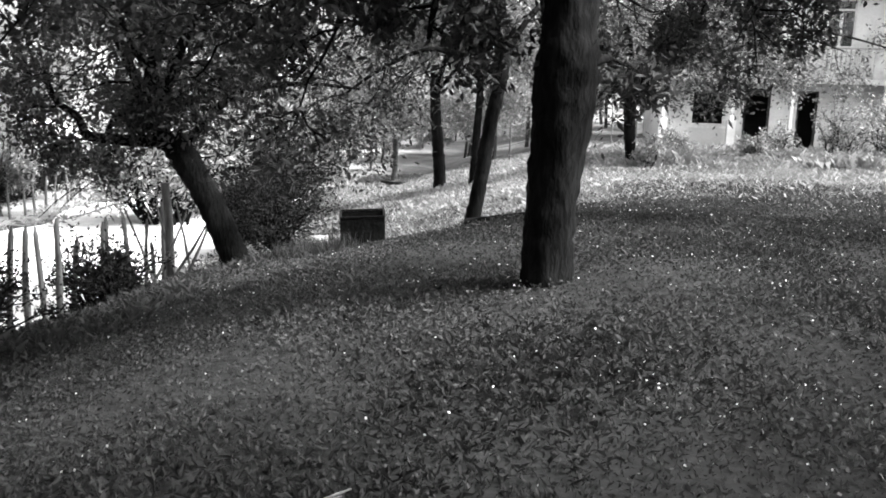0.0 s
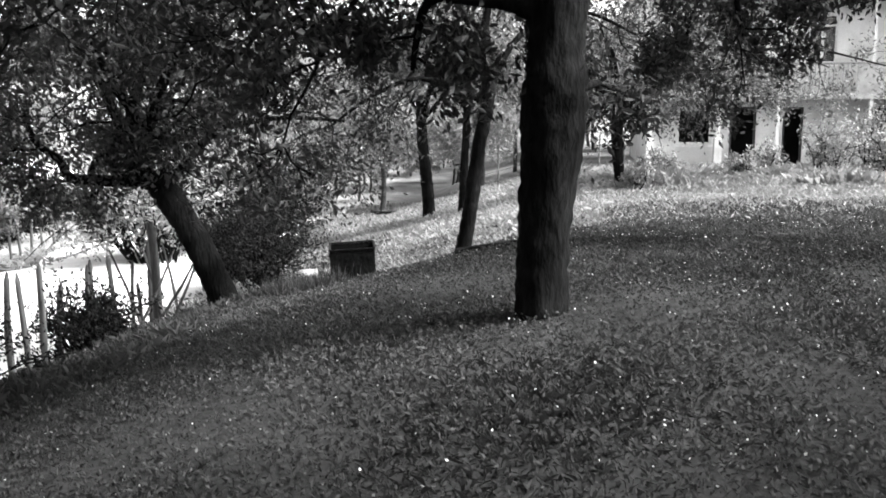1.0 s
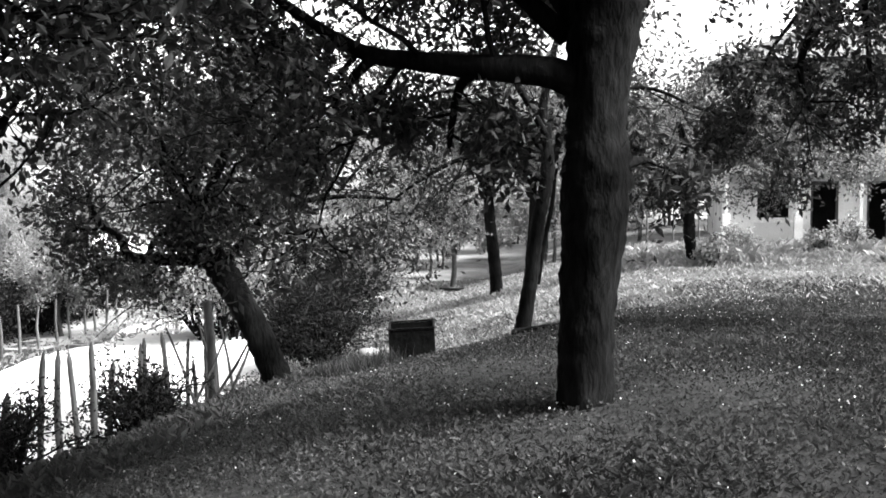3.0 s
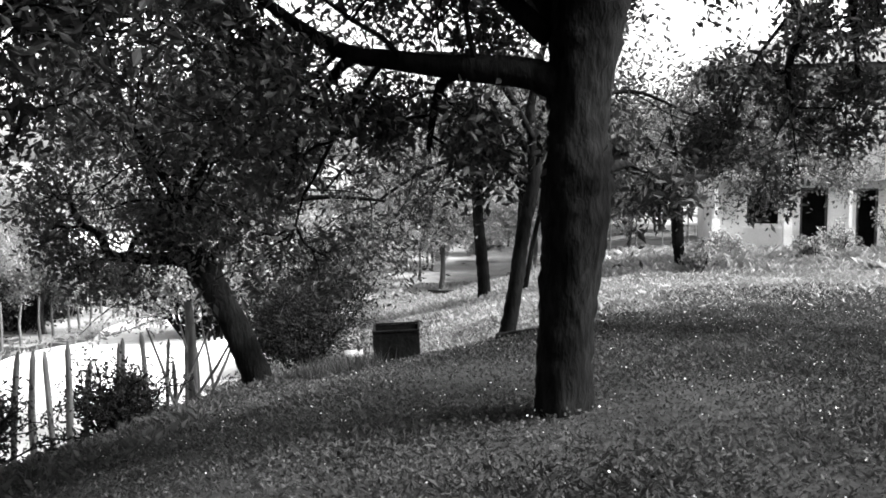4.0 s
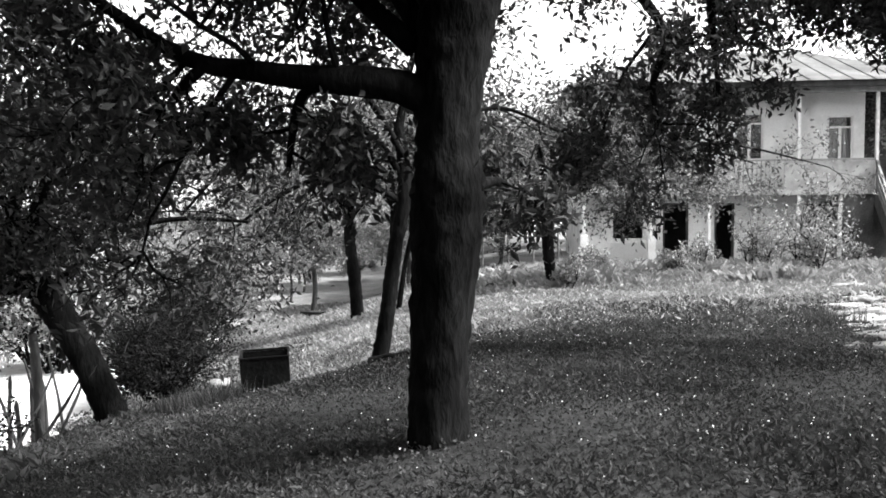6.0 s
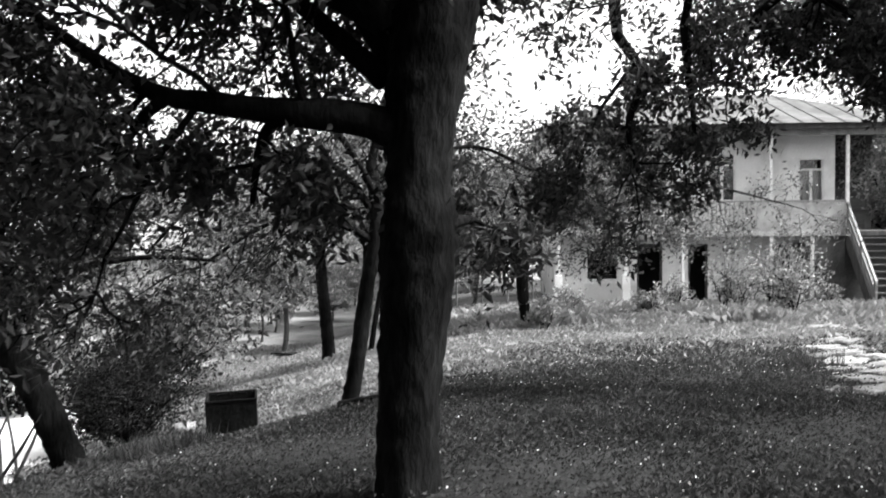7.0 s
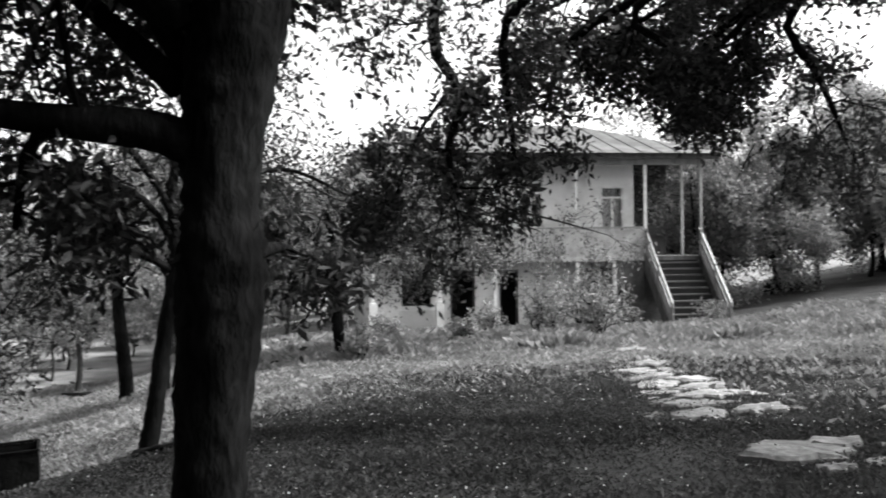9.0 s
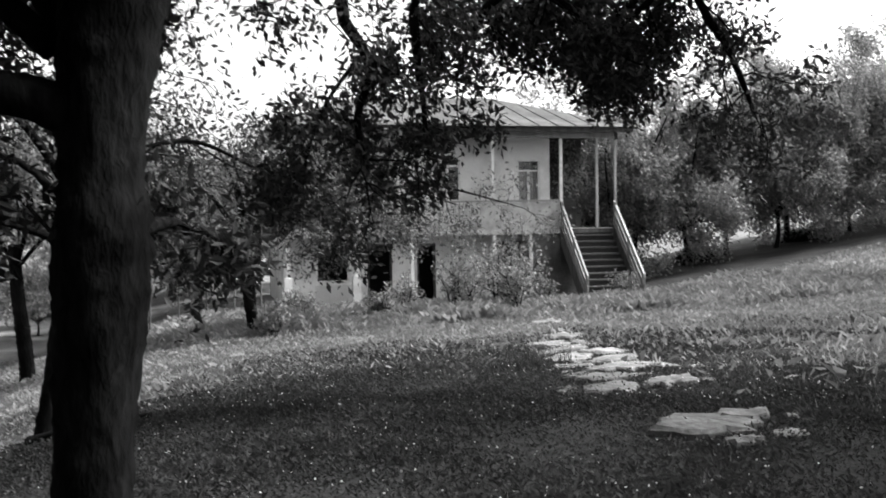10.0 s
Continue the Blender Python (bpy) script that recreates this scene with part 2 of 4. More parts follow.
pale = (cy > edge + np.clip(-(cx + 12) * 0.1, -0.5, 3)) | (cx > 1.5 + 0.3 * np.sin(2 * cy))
# The strip before the hillside trees keeps the dark colour as painted shade.
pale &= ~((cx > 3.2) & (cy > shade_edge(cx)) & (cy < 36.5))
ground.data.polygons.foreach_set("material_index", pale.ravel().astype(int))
tagged(ground, "sloping orchard ground with short grass, sun and shade put into its colours", "ground", kind="structure")


def road_middle(y):
    return -18.9 - 0.00065 * (np.clip(y, 6, 60) - 6) ** 3


ry = np.arange(-25, 40, 0.4)
across = np.linspace(-2.7, 2.7, 11)
RX = road_middle(ry)[:, None] + across[None] * (1 + 0.06 * np.sin(ry * 1.7)[:, None])
RY = np.repeat(ry[:, None], len(across), 1)
RZ = height(RX, RY) + 0.035 - 0.03 * (np.abs(across[None]) / 2.7) ** 4
i, j = np.meshgrid(np.arange(len(ry) - 1), np.arange(len(across) - 1), indexing="ij")
k = i * len(across) + j
road = new("road", mesh_from("road", np.stack([RX, RY, RZ], -1).reshape(-1, 3), np.stack([k, k + 1, k + len(across) + 1, k + len(across)], -1).reshape(-1, 4), M_ROAD, True))
tagged(road, "pale dusty unpaved village road", "road", kind="structure")

# ---- the house ----
FY, WY = 27.0, 28.25  # front of the balcony, face of the wall
X0, X1 = -8.1, 3.1
BACK = 36.5
house = thing("house", "old two-storey whitewashed village house with wooden balcony, neglected", "house", at=(0, 0, 0))


def wall_with_holes(name, x0, x1, z0, z1, y, thick, holes, mat, label=""):
    """A front wall, cut by holes given as (x0, x1, z0, z1)."""
    bm = bmesh.new()
    xs = sorted({x0, x1, *(h[0] for h in holes), *(h[1] for h in holes)})
    zs = sorted({z0, z1, *(h[2] for h in holes), *(h[3] for h in holes)})
    solid = lambda a, b: not any(h[0] <= a < h[1] and h[2] <= b < h[3] for h in holes)
    cells = {(i, j) for i in range(len(xs) - 1) for j in range(len(zs) - 1) if solid((xs[i] + xs[i + 1]) / 2, (zs[j] + zs[j + 1]) / 2)}
    vert = {}

    def vtx(i, j, k):
        if (i, j, k) not in vert:
            vert[i, j, k] = bm.verts.new((xs[i], y + k * thick, zs[j]))
        return vert[i, j, k]

    for i, j in cells:
        bm.faces.new([vtx(i, j, 0), vtx(i + 1, j, 0), vtx(i + 1, j + 1, 0), vtx(i, j + 1, 0)])
        bm.faces.new([vtx(i, j, 1), vtx(i, j + 1, 1), vtx(i + 1, j + 1, 1), vtx(i + 1, j, 1)])
        for di, dj, a, b in ((-1, 0, (i, j + 1), (i, j)), (1, 0, (i + 1, j), (i + 1, j + 1)), (0, -1, (i, j), (i + 1, j)), (0, 1, (i + 1, j + 1), (i, j + 1))):
            if (i + di, j + dj) not in cells:
                bm.faces.new([vtx(*a, 0), vtx(*a, 1), vtx(*b, 1), vtx(*b, 0)])
    return part(name, bm, mat, house, label)


ZB, ZF, ZE = -1.2, 2.42, 5.68  # below ground, balcony floor, eaves
LOW_HOLES = [(-7.05, -5.95, 0.78, 1.93), (-5.35, -4.5, -0.06, 2.02), (-3.66, -3.0, -0.06, 2.0), (-1.19, -1.02, 0.7, 1.95), (-0.8, 0.04, -0.06, 2.02)]
UP_HOLES = [(-7.2, -6.3, 3.4, 5.0), (-5.2, -4.3, 2.43, 4.95), (-3.0, -2.1, 3.4, 4.95), (-0.06, 0.76, 3.1, 4.82)]
wall_with_holes("wall_lower_front", X0, 0.06, ZB, ZF - 0.02, WY, 0.4, LOW_HOLES, M_PLASTER)
wall_with_holes("wall_upper_front", X0, 1.12, ZF, ZE + 0.05, WY, 0.3, UP_HOLES, M_PLASTER)
part("wall_side", box(X0, X0 + 0.35, WY + 0.4, BACK, ZB, ZE, 0), M_PLASTER, house)
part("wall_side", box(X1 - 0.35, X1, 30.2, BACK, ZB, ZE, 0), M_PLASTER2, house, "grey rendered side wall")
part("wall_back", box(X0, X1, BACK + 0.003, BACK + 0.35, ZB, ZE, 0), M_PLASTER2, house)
# The recess's shade is put into the wall by the dark tread colour.
part("wall_recess", box(1.12, X1 - 0.352, 29.9, 30.2, ZF + 0.003, ZE, 0), M_STEP, house, "wall behind the landing, recess shade put into its dark colour")
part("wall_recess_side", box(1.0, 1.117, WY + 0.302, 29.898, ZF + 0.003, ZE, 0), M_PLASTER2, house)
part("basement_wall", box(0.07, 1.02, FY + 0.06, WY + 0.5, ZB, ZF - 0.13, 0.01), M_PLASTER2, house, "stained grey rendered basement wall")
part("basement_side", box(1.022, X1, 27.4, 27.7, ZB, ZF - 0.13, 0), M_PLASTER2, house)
part("inner_floor", box(X0 + 0.4, X1 - 0.4, WY + 0.42, BACK - 0.01, ZF - 0.1, ZF - 0.004, 0), M_DARKWOOD, house)
# Darkness of the rooms is put into this partition's near-black colour.
part("inner_wall", box(X0 + 0.36, 0.9, 31.0, 31.2, ZB, ZE - 0.01, 0), M_DARK, house, "inner partition, room darkness put into its colour")
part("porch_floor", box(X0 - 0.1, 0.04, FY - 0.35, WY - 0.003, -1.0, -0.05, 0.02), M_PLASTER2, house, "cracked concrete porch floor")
part("balcony_floor", box(X0 - 0.1, 1.15, FY - 0.08, WY - 0.003, 2.27, ZF, 0.012), M_WHITE, house, "white painted balcony slab")
part("landing_floor", box(1.153, X1 + 0.05, FY - 0.08, 29.9, 2.27, ZF, 0.012), M_DARKWOOD, house, "worn landing floor")
part("ceiling_boards", box(X0 - 0.35, X1 + 0.3, 26.62, BACK + 0.3, ZE + 0.052, ZE + 0.10, 0), M_DARKWOOD, house)
part("fascia", box(X0 - 0.4, X1 + 0.35, 26.5, 26.618, ZE - 0.06, ZE + 0.16, 0.01), M_DARKWOOD, house)
part("eave_beam", box(X0 - 0.1, X1, FY - 0.06, FY + 0.1, ZE - 0.22, ZE + 0.05, 0.01), M_PALEWOOD, house)

# hipped roof of ribbed sheets
bm = bmesh.new()
ex0, ex1, ey0, ey1, rz = X0 - 0.55, X1 + 0.5, 26.3, BACK + 0.6, 7.35
low = [bm.verts.new(c) for c in ((ex0, ey0, ZE + 0.11), (ex1, ey0, ZE + 0.11), (ex1, ey1, ZE + 0.11), (ex0, ey1, ZE + 0.11))]
top = [bm.verts.new(c) for c in ((ex0 + 3.6, (ey0 + ey1) / 2, rz), (ex1 - 3.6, (ey0 + ey1) / 2, rz))]
for f in ((low[0], low[1], top[1], top[0]), (low[1], low[2], top[1]), (low[2], low[3], top[0], top[1]), (low[3], low[0], top[0]), (low[3], low[2], low[1], low[0])):
    bm.faces.new(f)
roof = part("roof", bm, M_ROOF, house, "low hipped roof of dark sheet metal")
for n in range(19):
    x = ex0 + 0.3 + n * (ex1 - ex0 - 0.6) / 18
    reach = min(1.0, (x - ex0) / 3.6, (ex1 - x) / 3.6)
    yy, zz = ey0 + reach * (ey1 - ey0) / 2, ZE + 0.11 + reach * (rz - ZE - 0.11)
    v, f = tube([(x, ey0, ZE + 0.12), (x, yy, zz + 0.01)], [0.022, 0.022], 4)
    put_part("seam", mesh_from("seam", v, f, M_ROOF), roof)

# posts
for x in (-8.05, -5.9, -4.08, -1.3, -0.02):
    b = box(x - 0.055, x + 0.055, FY - 0.02, FY + 0.09, -0.048, 2.268, 0.012)
    part("post", b, M_TRIM, house, "white painted porch post")
for x in (-5.9, -8.05):
    part("post_plinth", box(x - 0.13, x + 0.13, FY - 0.1, FY + 0.17, -0.046, 1.05, 0.015), M_PLASTER, house)
for x in (-8.05, -5.9, -4.08, -1.33, 1.06):
    part("post", box(x - 0.05, x + 0.05, FY - 0.02, FY + 0.08, ZF + 0.002, ZE - 0.22, 0.012), M_TRIM, house)
for x, y, z1 in ((2.36, 27.02, 4.75), (3.02, 27.0, 4.7)):
    part("post", box(x - 0.045, x + 0.045, y - 0.02, y + 0.07, ZF + 0.002, ZE - 0.22, 0.012), M_PALEWOOD, house)

# balcony rail: boarded panel at one end, balusters along the rest
part("balcony_panel", box(-1.78, 1.0, FY - 0.03, FY - 0.003, ZF + 0.003, 3.34, 0.006), M_WHITE, house, "white boarded balcony panel")
part("panel_band", box(-1.78, 1.0, FY - 0.045, FY - 0.032, 3.2, 3.25, 0.004), M_WHITE, house)
part("handrail", box(X0, 1.0, FY - 0.055, FY + 0.05, 3.345, 3.41, 0.012), M_PALEWOOD, house)
for n in range(44):
    x = X0 + 0.1 + n * 0.138
    if x < -1.82:
        part("baluster", box(x - 0.018, x + 0.018, FY - 0.012, FY + 0.024, ZF + 0.003, 3.344, 0), M_WHITE if n % 5 else M_PALEWOOD, house)


def window(x0, x1, z0, z1, y, glazed=True, curtain=False):
    win = part("window", box(x0 - 0.07, x1 + 0.07, y - 0.03, y - 0.002, z0 - 0.09, z0 - 0.01, 0.008), M_TRIM, house)
    for a in ((x0, x0 + 0.06, z0, z1), (x1 - 0.06, x1, z0, z1), (x0 + 0.062, x1 - 0.062, z0, z0 + 0.06), (x0 + 0.062, x1 - 0.062, z1 - 0.06, z1)):
        part("window_frame", box(a[0], a[1], y + 0.02, y + 0.09, a[2], a[3], 0.006), M_TRIM, win)
    if glazed:
        xm, zt = (x0 + x1) / 2, z1 - 0.36 * (z1 - z0) * 0.62
        part("mullion", box(xm - 0.045, xm + 0.045, y + 0.025, y + 0.085, z0 + 0.062, zt - 0.032, 0.006), M_TRIM, win)
        part("transom", box(x0 + 0.062, x1 - 0.062, y + 0.025, y + 0.085, zt - 0.03, zt + 0.03, 0.006), M_TRIM, win)
        for a in ((x0 + 0.064, xm - 0.047, z0 + 0.064, zt - 0.034), (xm + 0.047, x1 - 0.064, z0 + 0.064, zt - 0.034), (x0 + 0.064, x1 - 0.064, zt + 0.032, z1 - 0.064)):
            g = part("pane", box(a[0], a[1], y + 0.05, y + 0.056, a[2], a[3], 0), M_GLASS, win)
            g.visible_shadow = False
    if curtain:
        bm = bmesh.new()
        for side in (0, 1):
            pts = np.linspace(x0 + 0.08 + side * (x1 - x0) * 0.5, x0 + 0.08 + side * (x1 - x0) * 0.5 + (x1 - x0) * 0.36, 22)
            for a, b in zip(pts[:-1], pts[1:]):
                ya, yb = (y + 0.17 + 0.02 * math.sin(v * 70) for v in (a, b))
                bm.faces.new([bm.verts.new(c) for c in ((a, ya, z0), (b, yb, z0), (b, yb, z1 - 0.4), (a, ya, z1 - 0.4))])
        bmesh.ops.remove_doubles(bm, verts=bm.verts, dist=0.001)
        part("curtain", bm, M_CURTAIN, win, "drawn grey curtain")


for h in UP_HOLES:
    window(*h, WY, True, h[0] > -0.5)
window(*LOW_HOLES[0], WY, False)
window(*LOW_HOLES[3], WY, False)
for h in LOW_HOLES[1], LOW_HOLES[2], LOW_HOLES[4]:
    for a in ((h[0] + 0.002, h[0] + 0.07), (h[1] - 0.07, h[1] - 0.002)):
        part("door_frame", box(a[0], a[1], WY + 0.03, WY + 0.12, h[2] + 0.012, h[3] - 0.072, 0.006), M_DARKWOOD, house)
    part("door_frame", box(h[0] + 0.002, h[1] - 0.002, WY + 0.03, WY + 0.12, h[3] - 0.07, h[3] - 0.002, 0.006), M_DARKWOOD, house)

# outside stairs
steps, sy0, sy1, sz0 = 11, 24.85, 26.9, 0.0
stairs = thing("outside_stairs", "worn wooden outside stairs with pale plank sides up to the balcony", "stairs")
for n in range(steps):
    z = sz0 + (n + 1) * (ZF - sz0) / (steps + 1)
    y = sy0 + n * (sy1 - sy0) / steps
    part("tread", box(1.17, 2.83, y, y + 0.235, z - 0.045, z, 0.008), M_STEP, stairs)
    part("riser", box(1.17, 2.83, y + 0.215, y + 0.234, z + 0.003, z + 0.15, 0), M_DARK, stairs)
for x, rise in ((1.04, 0.95), (2.96, 0.95)):
    for name, lo, hi, w, mat in (("stringer", -0.45, 0.12, 0.05, M_DARKWOOD), ("side_board", 0.16, 0.36, 0.022, M_GREYWOOD), ("side_board", 0.40, 0.60, 0.022, M_GREYWOOD), ("handrail", rise - 0.13, rise - 0.02, 0.035, M_PALEWOOD)):
        bm = bmesh.new()
        a, b = (sy0 - 0.12, sz0 + 0.06), (sy1 + 0.06, ZF)
        ring = [(a[0], a[1] + lo), (b[0], b[1] + lo), (b[0], b[1] + hi), (a[0], a[1] + hi)]
        f0 = [bm.verts.new((x - w, *c)) for c in ring]
        f1 = [bm.verts.new((x + w, *c)) for c in ring]
        bm.faces.new(f0[::-1])
        bm.faces.new(f1)
        for q in range(4):
            bm.faces.new([f0[q], f0[(q + 1) % 4], f1[(q + 1) % 4], f1[q]])
        bmesh.ops.recalc_face_normals(bm, faces=bm.faces)
        part(name, bm, mat, stairs)
    for t in (0.02, 0.5, 0.97):
        y, z = sy0 - 0.1 + t * (sy1 - sy0 + 0.12), sz0 + t * (ZF - sz0)
        part("rail_post", box(x - 0.045, x + 0.045, y - 0.045, y + 0.045, z - 0.5, z + 0.95, 0.008), M_GREYWOOD, stairs)

# ---- trees ----
RT, AW = np.array([0.98, 0.17, 0]), np.array([-0.17, 0.98, 0])  # along and across the orchard rows
UPV = np.array([0, 0, 1.0])


def local(base, triples):
    b = np.asarray(base, float)
    return [b + a * RT + c * AW + h * UPV for a, h, c in triples]


def tree(name, label, trunk, radii, limbs, leaf, per_tip, size, mat, bark, kids=4, branch=1.3, levels=2, nb=7, up=0.03, sides=16, scatter=0.13, group=""):
    """trunk: points; limbs: (points, first radius, last radius). Twigs and leaves grow from the limbs."""
    root = thing(name, label, "tree", group, at=trunk[0])
    o = np.asarray(trunk[0], float)
    line = curve_points(trunk, 60)
    rad = np.interp(np.linspace(0, 1, 60), np.linspace(0, 1, len(radii)), radii)
    line = np.vstack([line[0] - np.array([0, 0, 0.35]), line])
    rad = np.r_[rad[0] * 1.15, rad]
    v, f = tube(line - o, rad * (1 + 0.015 * np.sin(np.arange(len(rad)) * 0.31) + 0.008 * np.sin(np.arange(len(rad)) * 1.3)), sides, 0.075)
    put_part("trunk", mesh_from("trunk", v, f, bark, True), root)
    tubes, tips = [], []
    for pts, r0, r1, *few in limbs:  # few: number of branches, and their share of the usual length
        c = curve_points(pts, 16)
        v, f = tube(c - o, np.linspace(r0, r1, 16), 9, 0.06)
        put_part("limb", mesh_from("limb", v, f, bark, True), root)
        count = few[0] if few else nb
        for q in range(count):
            i = int(np.clip(4 + 12 * (q + rng.uniform()) / count, 4, 15))
            d = c[i] - c[i - 1]
            d /= np.linalg.norm(d)
            side = rng.standard_normal(3)
            side -= side @ d * d
            side /= np.linalg.norm(side)
            sprout(c[i], 0.5 * d + side, branch * (few[1] if len(few) > 1 else 1) * rng.uniform(0.6, 1.2), max(0.012, r1 * 0.7), levels, tubes, tips, 0.45, up, kids)
    v, f = joined(tubes)
    put_part("branchwork", mesh_from("branchwork", v - o, f, bark), root)
    tips = np.array(tips)
    pts = np.repeat(tips, per_tip, 0)
    pts = pts + rng.standard_normal(pts.shape) * scatter
    v, f = leaf_quads(pts - o, size)
    put_part("crown", mesh_from("crown", v, f, mat), root)
    return root


# the big old tree in the middle
b = at_ground(-10.66, 2.56)
trunk = local(b, [(0, 0, 0), (0.0, 0.35, 0), (0.01, 0.7, 0), (0.05, 1.1, 0), (0.07, 1.45, 0), (0.065, 1.75, 0), (0.09, 2.05, 0.01), (0.12, 2.35, 0.03), (0.18, 2.7, 0.05), (0.25, 3.1, 0.08)])
limbs = [
    (local(b, [(0.02, 1.98, 0), (-0.2, 2.07, 0.0), (-0.43, 2.1, 0.02), (-0.75, 2.13, 0.08), (-1.06, 2.18, 0.16), (-1.37, 2.24, 0.25), (-1.75, 2.46, 0.4), (-2.2, 2.8, 0.6)]), 0.11, 0.03, 5),
    (local(b, [(-1.3, 2.23, 0.22), (-1.45, 2.12, 0.3), (-1.6, 1.98, 0.4), (-1.9, 1.93, 0.55)]), 0.045, 0.012, 6, 0.6),
    (local(b, [(0.1, 2.5, 0.05), (-0.2, 3.2, 0.1), (-0.9, 4.1, 0.0), (-1.6, 5.0, -0.3)]), 0.16, 0.05),
    (local(b, [(0.2, 2.75, 0.05), (0.4, 3.2, 0.1), (0.6, 3.9, 0.2), (0.7, 5.0, 0.3)]), 0.16, 0.05, 5, 0.8),
    (local(b, [(0.1, 2.5, 0.1), (0.0, 3.3, 0.7), (-0.2, 4.2, 1.7), (-0.3, 4.8, 2.8)]), 0.12, 0.04),
    (local(b, [(0.05, 2.5, 0.0), (0.3, 4.0, -0.5), (0.35, 5.4, -1.5), (0.2, 6.4, -3.2)]), 0.12, 0.04),
    (local(b, [(-0.1, 2.7, 0), (-0.9, 3.7, -0.9), (-2.0, 4.4, -1.9), (-3.0, 4.8, -2.6)]), 0.10, 0.035),
    (local(b, [(0.12, 1.42, 0.05), (0.28, 1.5, 0.15), (0.4, 1.52, 0.35), (0.5, 1.5, 0.6), (0.58, 1.44, 0.85)]), 0.05, 0.01, 3, 0.35),
    (local(b, [(0.2, 2.4, 0.1), (0.4, 2.75, 0.4), (0.5, 2.9, 0.8), (0.55, 2.8, 1.0)]), 0.04, 0.014, 6, 0.5),
    (local(b, [(-0.1, 2.3, 0.1), (-0.5, 2.7, 0.3), (-0.8, 3.0, 0.7), (-1.1, 3.2, 1.2)]), 0.07, 0.02, 12, 0.8),
    (local(b, [(-0.05, 2.4, 0.1), (-0.3, 2.9, 0.5), (-0.4, 3.3, 1.0), (-0.5, 3.5, 1.6)]), 0.07, 0.02, 12, 0.8),
    (local(b, [(-0.1, 2.6, 0), (-1.2, 3.3, 0.4), (-2.3, 3.6, 0.6), (-3.4, 3.9, 0.6)]), 0.09, 0.03),
    (local(b, [(-0.1, 2.6, 0), (-1.0, 3.6, -0.9), (-1.9, 3.8, -1.6), (-2.7, 4.0, -2.2)]), 0.08, 0.025),
    (local(b, [(-0.62, 2.1, 0.05), (-0.76, 2.02, 0.12), (-0.82, 1.8, 0.16), (-0.85, 1.62, 0.2)]), 0.045, 0.014, 3, 0.5),
]
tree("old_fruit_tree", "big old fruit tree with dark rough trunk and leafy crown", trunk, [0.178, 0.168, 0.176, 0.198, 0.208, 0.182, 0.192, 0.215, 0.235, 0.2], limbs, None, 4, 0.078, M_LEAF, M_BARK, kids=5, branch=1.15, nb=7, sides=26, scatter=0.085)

# the thin leaning tree behind it
b = at_ground(-11.93, 8.45)
trunk = local(b, [(0, 0, 0), (0.12, 0.7, 0), (0.22, 1.4, 0), (0.36, 2.2, 0), (0.3, 3.0, 0.1)])
limbs = [
    (local(b, [(0.34, 2.0, 0), (0.0, 2.2, -0.1), (-0.6, 2.35, -0.2), (-1.2, 2.1, -0.3), (-1.7, 1.75, -0.3)]), 0.05, 0.015),
    (local(b, [(0.36, 2.3, 0), (-0.1, 2.9, 0), (-0.9, 3.0, 0.1), (-1.8, 2.5, 0.1), (-2.4, 1.9, 0.2)]), 0.05, 0.012),
    (local(b, [(0.34, 2.6, 0), (-0.2, 3.4, -0.4), (-1.0, 3.6, -0.6), (-1.7, 3.3, -0.8)]), 0.05, 0.014),
    (local(b, [(0.3, 2.9, 0.1), (0.5, 3.8, 0.2), (0.9, 4.6, 0.3)]), 0.06, 0.02),
    (local(b, [(0.36, 2.2, 0), (0.8, 2.9, 0.2), (1.6, 3.2, 0.4), (2.4, 2.9, 0.5)]), 0.05, 0.015),
]
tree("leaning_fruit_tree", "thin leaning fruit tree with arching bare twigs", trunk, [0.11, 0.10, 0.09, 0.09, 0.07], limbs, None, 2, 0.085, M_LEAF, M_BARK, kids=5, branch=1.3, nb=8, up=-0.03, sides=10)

# the crooked tree above the road
b = at_ground(-14.62, 6.85)
trunk = local(b, [(0, 0, 0), (-0.12, 0.35, 0), (-0.38, 0.94, 0), (-0.6, 1.33, 0), (-0.8, 1.64, 0)])
